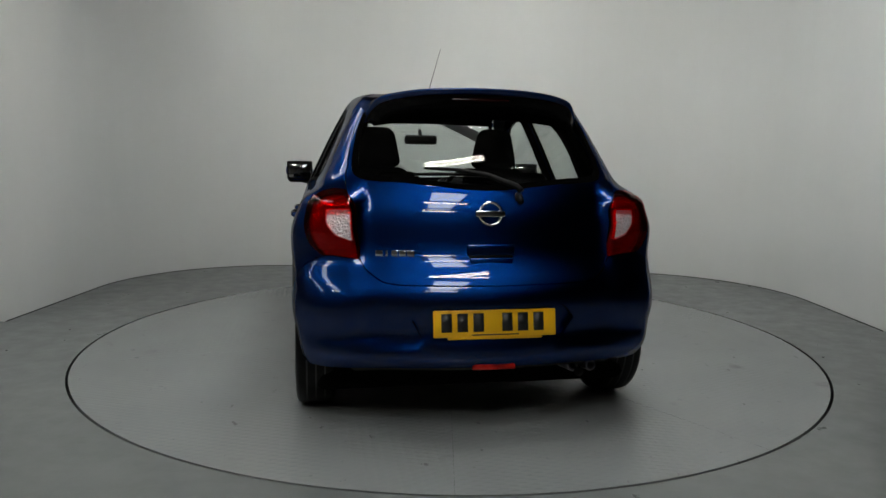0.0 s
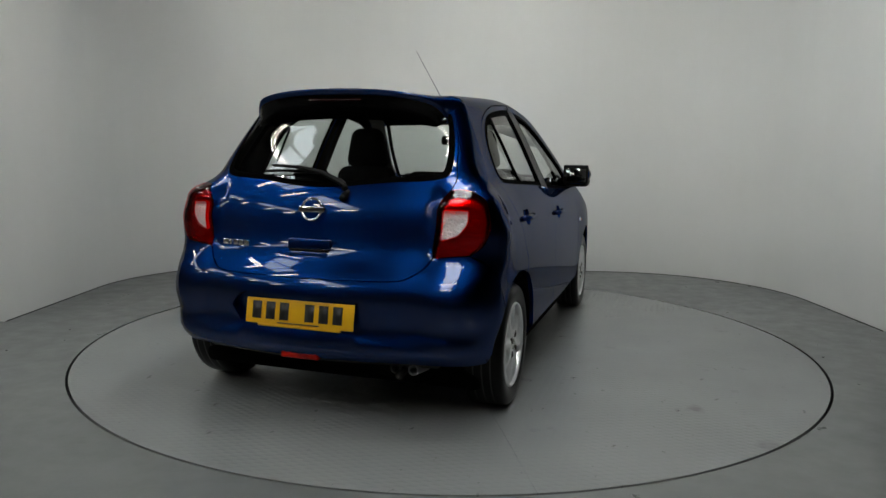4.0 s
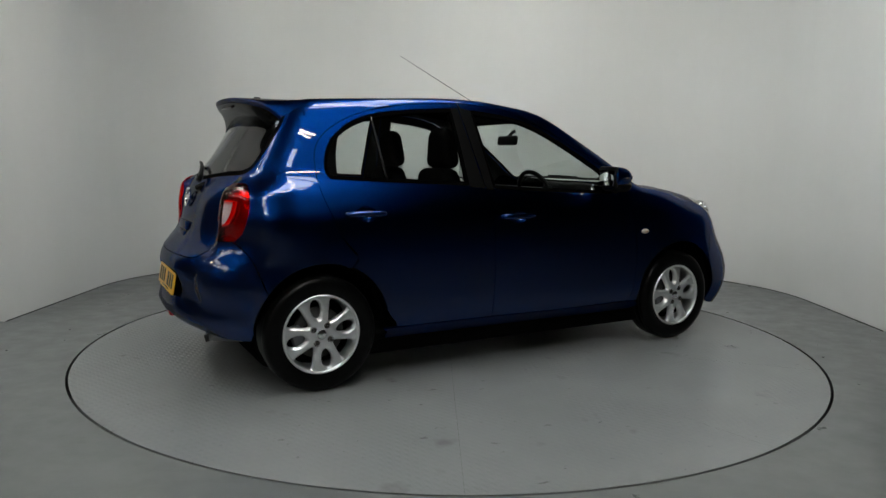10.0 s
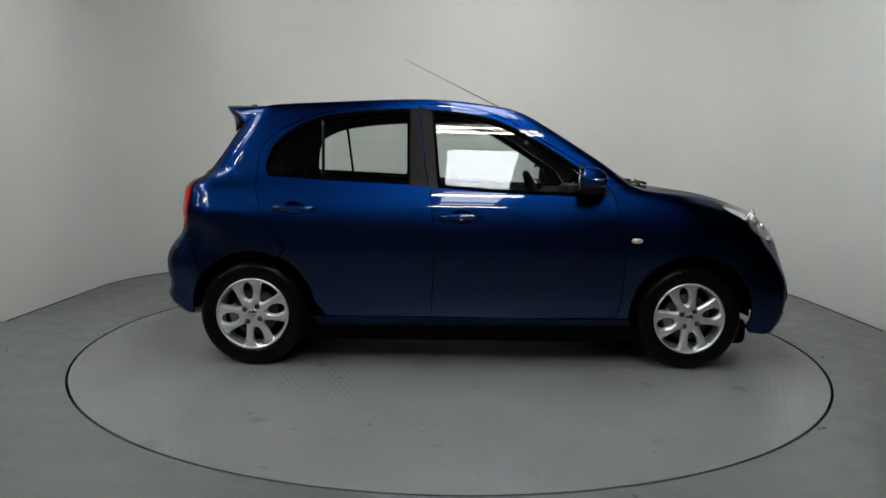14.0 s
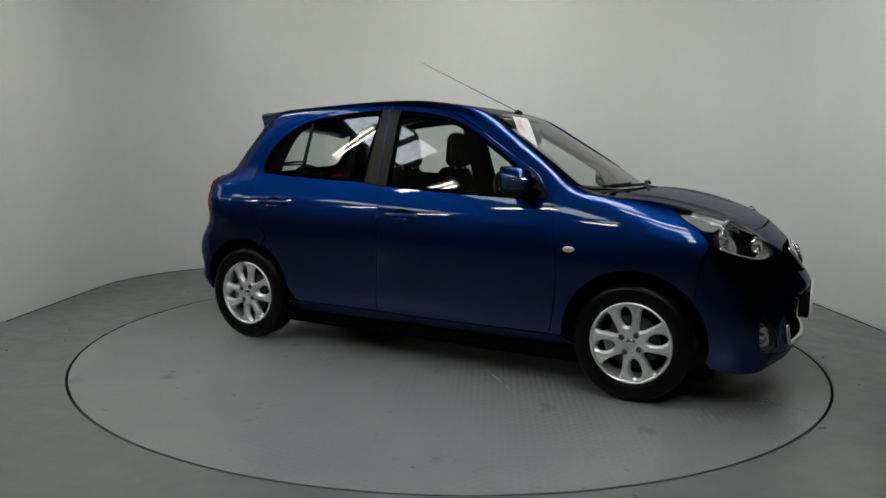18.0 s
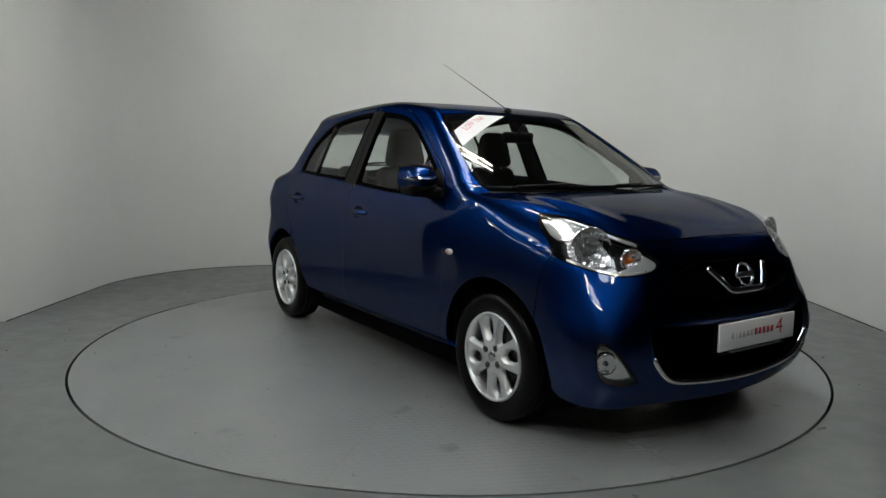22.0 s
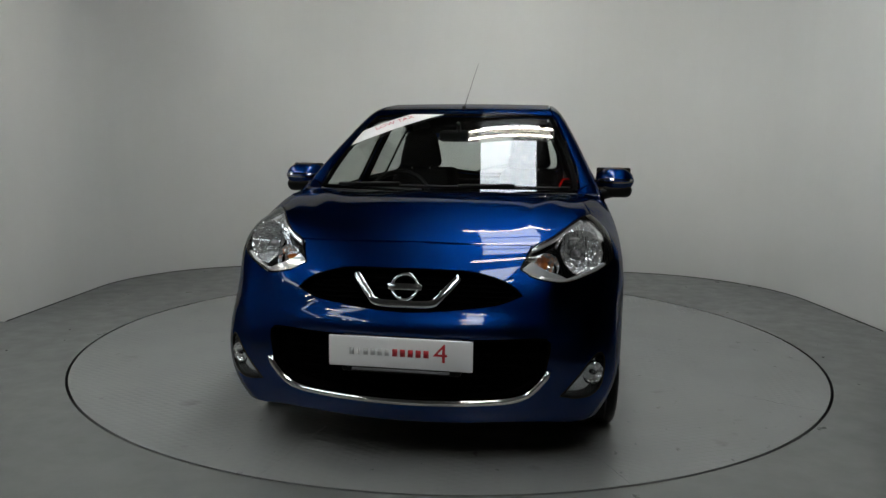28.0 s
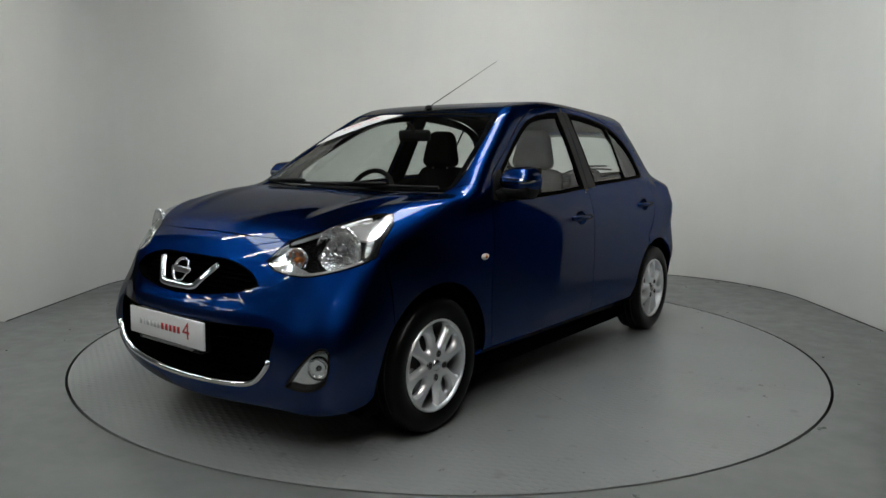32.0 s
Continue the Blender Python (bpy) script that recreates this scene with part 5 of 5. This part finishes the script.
def wheel(x, s, turn):
    e = new("wheel")
    e.parent = CAR
    tagged(e, "silver alloy wheel with oval openings and a black tyre")
    tread = [(0.199, -0.010), (0.206, -0.004), (0.225, 0.003), (0.255, 0.006), (0.276, 0.0), (0.288, -0.014), (0.2915, -0.035), (0.292, -0.085), (0.2915, -0.14), (0.288, -0.160), (0.276, -0.173), (0.25, -0.178), (0.205, -0.165)]
    tyre = part("tyre", lathe(tread, 72, "y"), RUBBER, e, "black tyre")
    for a in (-0.045, -0.085, -0.125):
        part("tread_groove", lathe([(0.2925, a - 0.004), (0.2926, a + 0.004)], 72, "y"), INK, tyre)
    rim = part("rim", lathe([(0.202, -0.006), (0.199, 0.001), (0.193, 0.002), (0.189, -0.006), (0.182, -0.03), (0.176, -0.10), (0.182, -0.15), (0.20, -0.165)], 72, "y"), ALLOY, e, "silver alloy rim")
    # spoked face: four ovals and four wedge openings
    def loop(f, n):
        return np.array([f(2 * math.pi * i / n) for i in range(n)])
    disc = loop(lambda a: (0.197 * math.cos(a), 0.197 * math.sin(a)), 96)
    holes = []
    for k in range(4):
        a0 = math.pi / 2 * k + math.radians(96)
        ca, sa = math.cos(a0), math.sin(a0)
        def oval(a):
            r, w = 0.1285 + 0.0535 * math.cos(a), 0.031 * math.sin(a) * (1 + 0.10 * math.cos(a))
            return (r * ca - w * sa, r * sa + w * ca)
        holes.append(loop(oval, 28))
        b0 = a0 + math.pi / 4
        cb, sb = math.cos(b0), math.sin(b0)
        def wedge(a):
            c_, s_ = math.cos(a), math.sin(a)
            r = 0.131 + 0.061 * np.sign(c_) * abs(c_) ** 0.55
            w = (0.010 + 0.060 * (r - 0.070) / 0.122) * np.sign(s_) * abs(s_) ** 0.5
            r -= 0.5 * w * w / 0.19 * max(c_, 0)
            return (r * cb - w * sb, r * sb + w * cb)
        holes.append(loop(wedge, 32))
    uv, fs, loops = fill(disc, holes, 0.012)
    def height(r):
        return -0.012 + 0.010 * (1 - (r / 0.19) ** 2) - 0.012 * np.exp(-((r - 0.0) / 0.03) ** 2)
    bm = bmesh.new()
    vs = [bm.verts.new((q[0], float(height(math.hypot(*q))), q[1])) for q in uv]
    for f in fs:
        bm.faces.new([vs[i] for i in f])
    for l in loops[1:]:
        c0 = uv[l].mean(0)
        low = [bm.verts.new((*(lambda q: (q[0], float(height(math.hypot(*q))) - 0.032, q[1]))(uv[i] + (c0 - uv[i]) * 0.10),)) for i in l]
        for i in range(len(l)):
            j = (i + 1) % len(l)
            bm.faces.new((vs[l[i]], vs[l[j]], low[j], low[i]))
    bmesh.ops.recalc_face_normals(bm, faces=bm.faces)
    bmesh.ops.bevel(bm, geom=[ed for ed in bm.edges if len(ed.link_faces) == 2 and ed.calc_face_angle(0) > 0.9], offset=0.004, segments=2, affect="EDGES")
    part("spoked_face", bm, ALLOY, rim, "silver spokes round oval openings")
    part("hub_cap", lathe([(0.001, 0.004), (0.020, 0.003), (0.025, 0.0), (0.027, -0.012)], 28, "y"), CHROME, rim, m=pose(0, -0.004, 0))
    for k in range(4):
        a = math.pi / 2 * k + math.radians(50)
        part("wheel_nut", lathe([(0.001, 0.002), (0.007, 0.003), (0.0105, 0.002), (0.0125, -0.002), (0.0165, -0.0005), (0.0175, -0.010)], 14, "y"), DISC, rim, m=pose(0.052 * math.cos(a), -0.002, 0.052 * math.sin(a)))
    part("brake_disc", lathe([(0.03, -0.055), (0.13, -0.055), (0.13, -0.075), (0.03, -0.075)], 40, "y"), DISC, e, "dull brake disc")
    # added dark disc, no real part: keeps the openings black from behind
    part("wheel_blocker", lathe([(0.001, -0.125), (0.174, -0.125), (0.174, -0.135)], 40, "y"), INNER, e, "dark disc added behind the wheel openings")
    part("caliper", rbox(0.06, 0.05, 0.12, 0.012, m=pose(0.11, -0.065, 0.02)), STEEL, e)
    e.matrix_basis = pose(x, s * 0.816, 0.2925, 0, 0, 0 if s > 0 else 180) @ pose(0, 0, 0, 0, turn, 0)
    wh = lathe([(0.352, 0.0), (0.352, -0.30), (0.02, -0.30)], 48, "y")
    bmesh.ops.delete(wh, geom=[v for v in wh.verts if v.co.z < -0.045], context="VERTS")
    part("wheel_housing", wh, INNER, CAR, "dark wheel housing", m=pose(x, s * 0.775, 0.30, 0, 0, 0 if s > 0 else 180))
    return e


def cabin():
    """Seats, dashboard, steering wheel and floor, seen through the glass, and the exhaust below it."""
    for y in (-0.395, -0.478):
        part("exhaust_tip", lathe([(0.016, 0.16), (0.016, 0.0), (0.021, -0.006), (0.025, 0.0), (0.025, 0.16)], 20, "x"), STEEL, CAR, "dull steel exhaust tip", m=pose(-1.700, y, 0.262, 0, 8, 0))
    part("floor_pan", rbox(3.10, 1.46, 0.15, 0.04), INNER, CAR, "dark underbody", m=pose(0.04, 0, 0.200))
    for y in (-0.36, 0.36):
        seat = part("front_seat", rbox(0.50, 0.48, 0.16, 0.06, 4), SEAT, CAR, "dark cloth front seat", m=pose(0.03, y, 0.50, 0, -8, 0))
        part("backrest", rbox(0.15, 0.47, 0.66, 0.06, 4, taper=(0.8, 0.80)), SEAT, seat, m=pose(-0.25, 0, 0.33, 0, -8, 0))
        head = part("headrest", rbox(0.110, 0.300, 0.240, 0.054, 6, taper=(0.9, 0.66)), SEAT, seat, m=pose(-0.24, 0, 0.77, 0, 4, 0))
        for dy in (-0.06, 0.06):
            part("post", tube([(0, dy, -0.17), (0, dy, -0.05)], 0.006, 8), STEEL, head)
    bench = part("rear_bench", rbox(0.48, 1.22, 0.18, 0.06, 4), SEAT, CAR, "dark cloth rear bench", m=pose(-0.78, 0, 0.52, 0, -6, 0))
    part("backrest", rbox(0.16, 1.20, 0.50, 0.06, 4), SEAT, bench, m=pose(-0.22, 0, 0.22, 0, -8, 0))
    for y in (-0.33, 0.33):
        head = part("headrest", rbox(0.09, 0.26, 0.17, 0.045, 4, taper=(0.9, 0.85)), SEAT, bench, m=pose(-0.28, y, 0.53, 0, 8, 0))
        for dy in (-0.06, 0.06):
            part("post", tube([(0, dy, -0.12), (0, dy, -0.03)], 0.006, 8), STEEL, head)
    dash = part("dashboard", rbox(0.46, 1.40, 0.30, 0.09, 5, taper=(0.9, 0.95)), DASH, CAR, "charcoal dashboard", m=pose(0.74, 0, 0.82, 0, 4, 0))
    part("instrument_hood", rbox(0.20, 0.36, 0.10, 0.045, 4), DASH, dash, m=pose(-0.10, -0.36, 0.145))
    w = part("steering_wheel", tube([(0, 0.182 * math.cos(a), 0.182 * math.sin(a)) for a in np.linspace(0, 2 * math.pi, 40, endpoint=False)], 0.015, 10, closed=True), BLACK, CAR, "black steering wheel", m=pose(0.40, -0.36, 0.92, 0, -22, 0))
    part("hub", rbox(0.06, 0.15, 0.12, 0.03, 4), BLACK, w)
    for a in (0, 180, 270):
        part("spoke", rbox(0.02, 0.12, 0.035, 0.008, m=pose(0, 0.11, 0)), BLACK, w, m=pose(0, 0, 0, a, 0, 0))
    trim = [[(-0.93, 0.57, 1.42), (-1.03, 0.60, 1.34), (-1.075, 0.65, 1.22), (-1.09, 0.72, 1.10), (-1.09, 0.76, 1.0)], [(-1.09, 0.77, 0.98), (-1.40, 0.75, 0.98)], [(-1.42, 0.75, 1.0), (-1.36, 0.60, 1.2), (-1.24, 0.52, 1.42)]]
    panel("pillar_lining", "side", trim, INNER, CAR, "dark lining of the rear pillar", lift=-0.055, gap=0.0, h=0.05, thick=0.02)
    part("parcel_shelf", rbox(0.34, 1.10, 0.03, 0.01), INNER, CAR, "dark parcel shelf", m=pose(-1.36, 0, 0.99))
    part("firewall", rbox(0.04, 1.40, 0.66, 0.01), INNER, CAR, m=pose(0.98, 0, 0.62))
    part("engine_bay_cover", rbox(0.75, 1.1, 0.3, 0.05), INNER, CAR, m=pose(1.38, 0, 0.55))


front_end()
headlamps()
sides()
rear_end()
upper()
plates()
cabin()
WHEELS = [wheel(1.22, -1, 19), wheel(-1.23, -1, 18), wheel(1.22, 1, 40), wheel(-1.23, 1, 15)]


# ---------------------------------------------------------------- what moves
def motions():
    """The turntable and the car on it turn together, clockwise from above, at an even pace."""
    start, pace = 100.83, -7.1108
    deck, car = [], []
    for t in (0, 0.1, 0.5, *range(1, 32), 31.5, 31.9, 32):
        turn = pose(0, 0, 0, 0, 0, start + pace * t)
        deck.append((t, turn))
        car.append((t, turn @ pose(0.120, 0.131, 0)))
    walk(TURNTABLE, deck)
    walk(CAR, car)


motions()
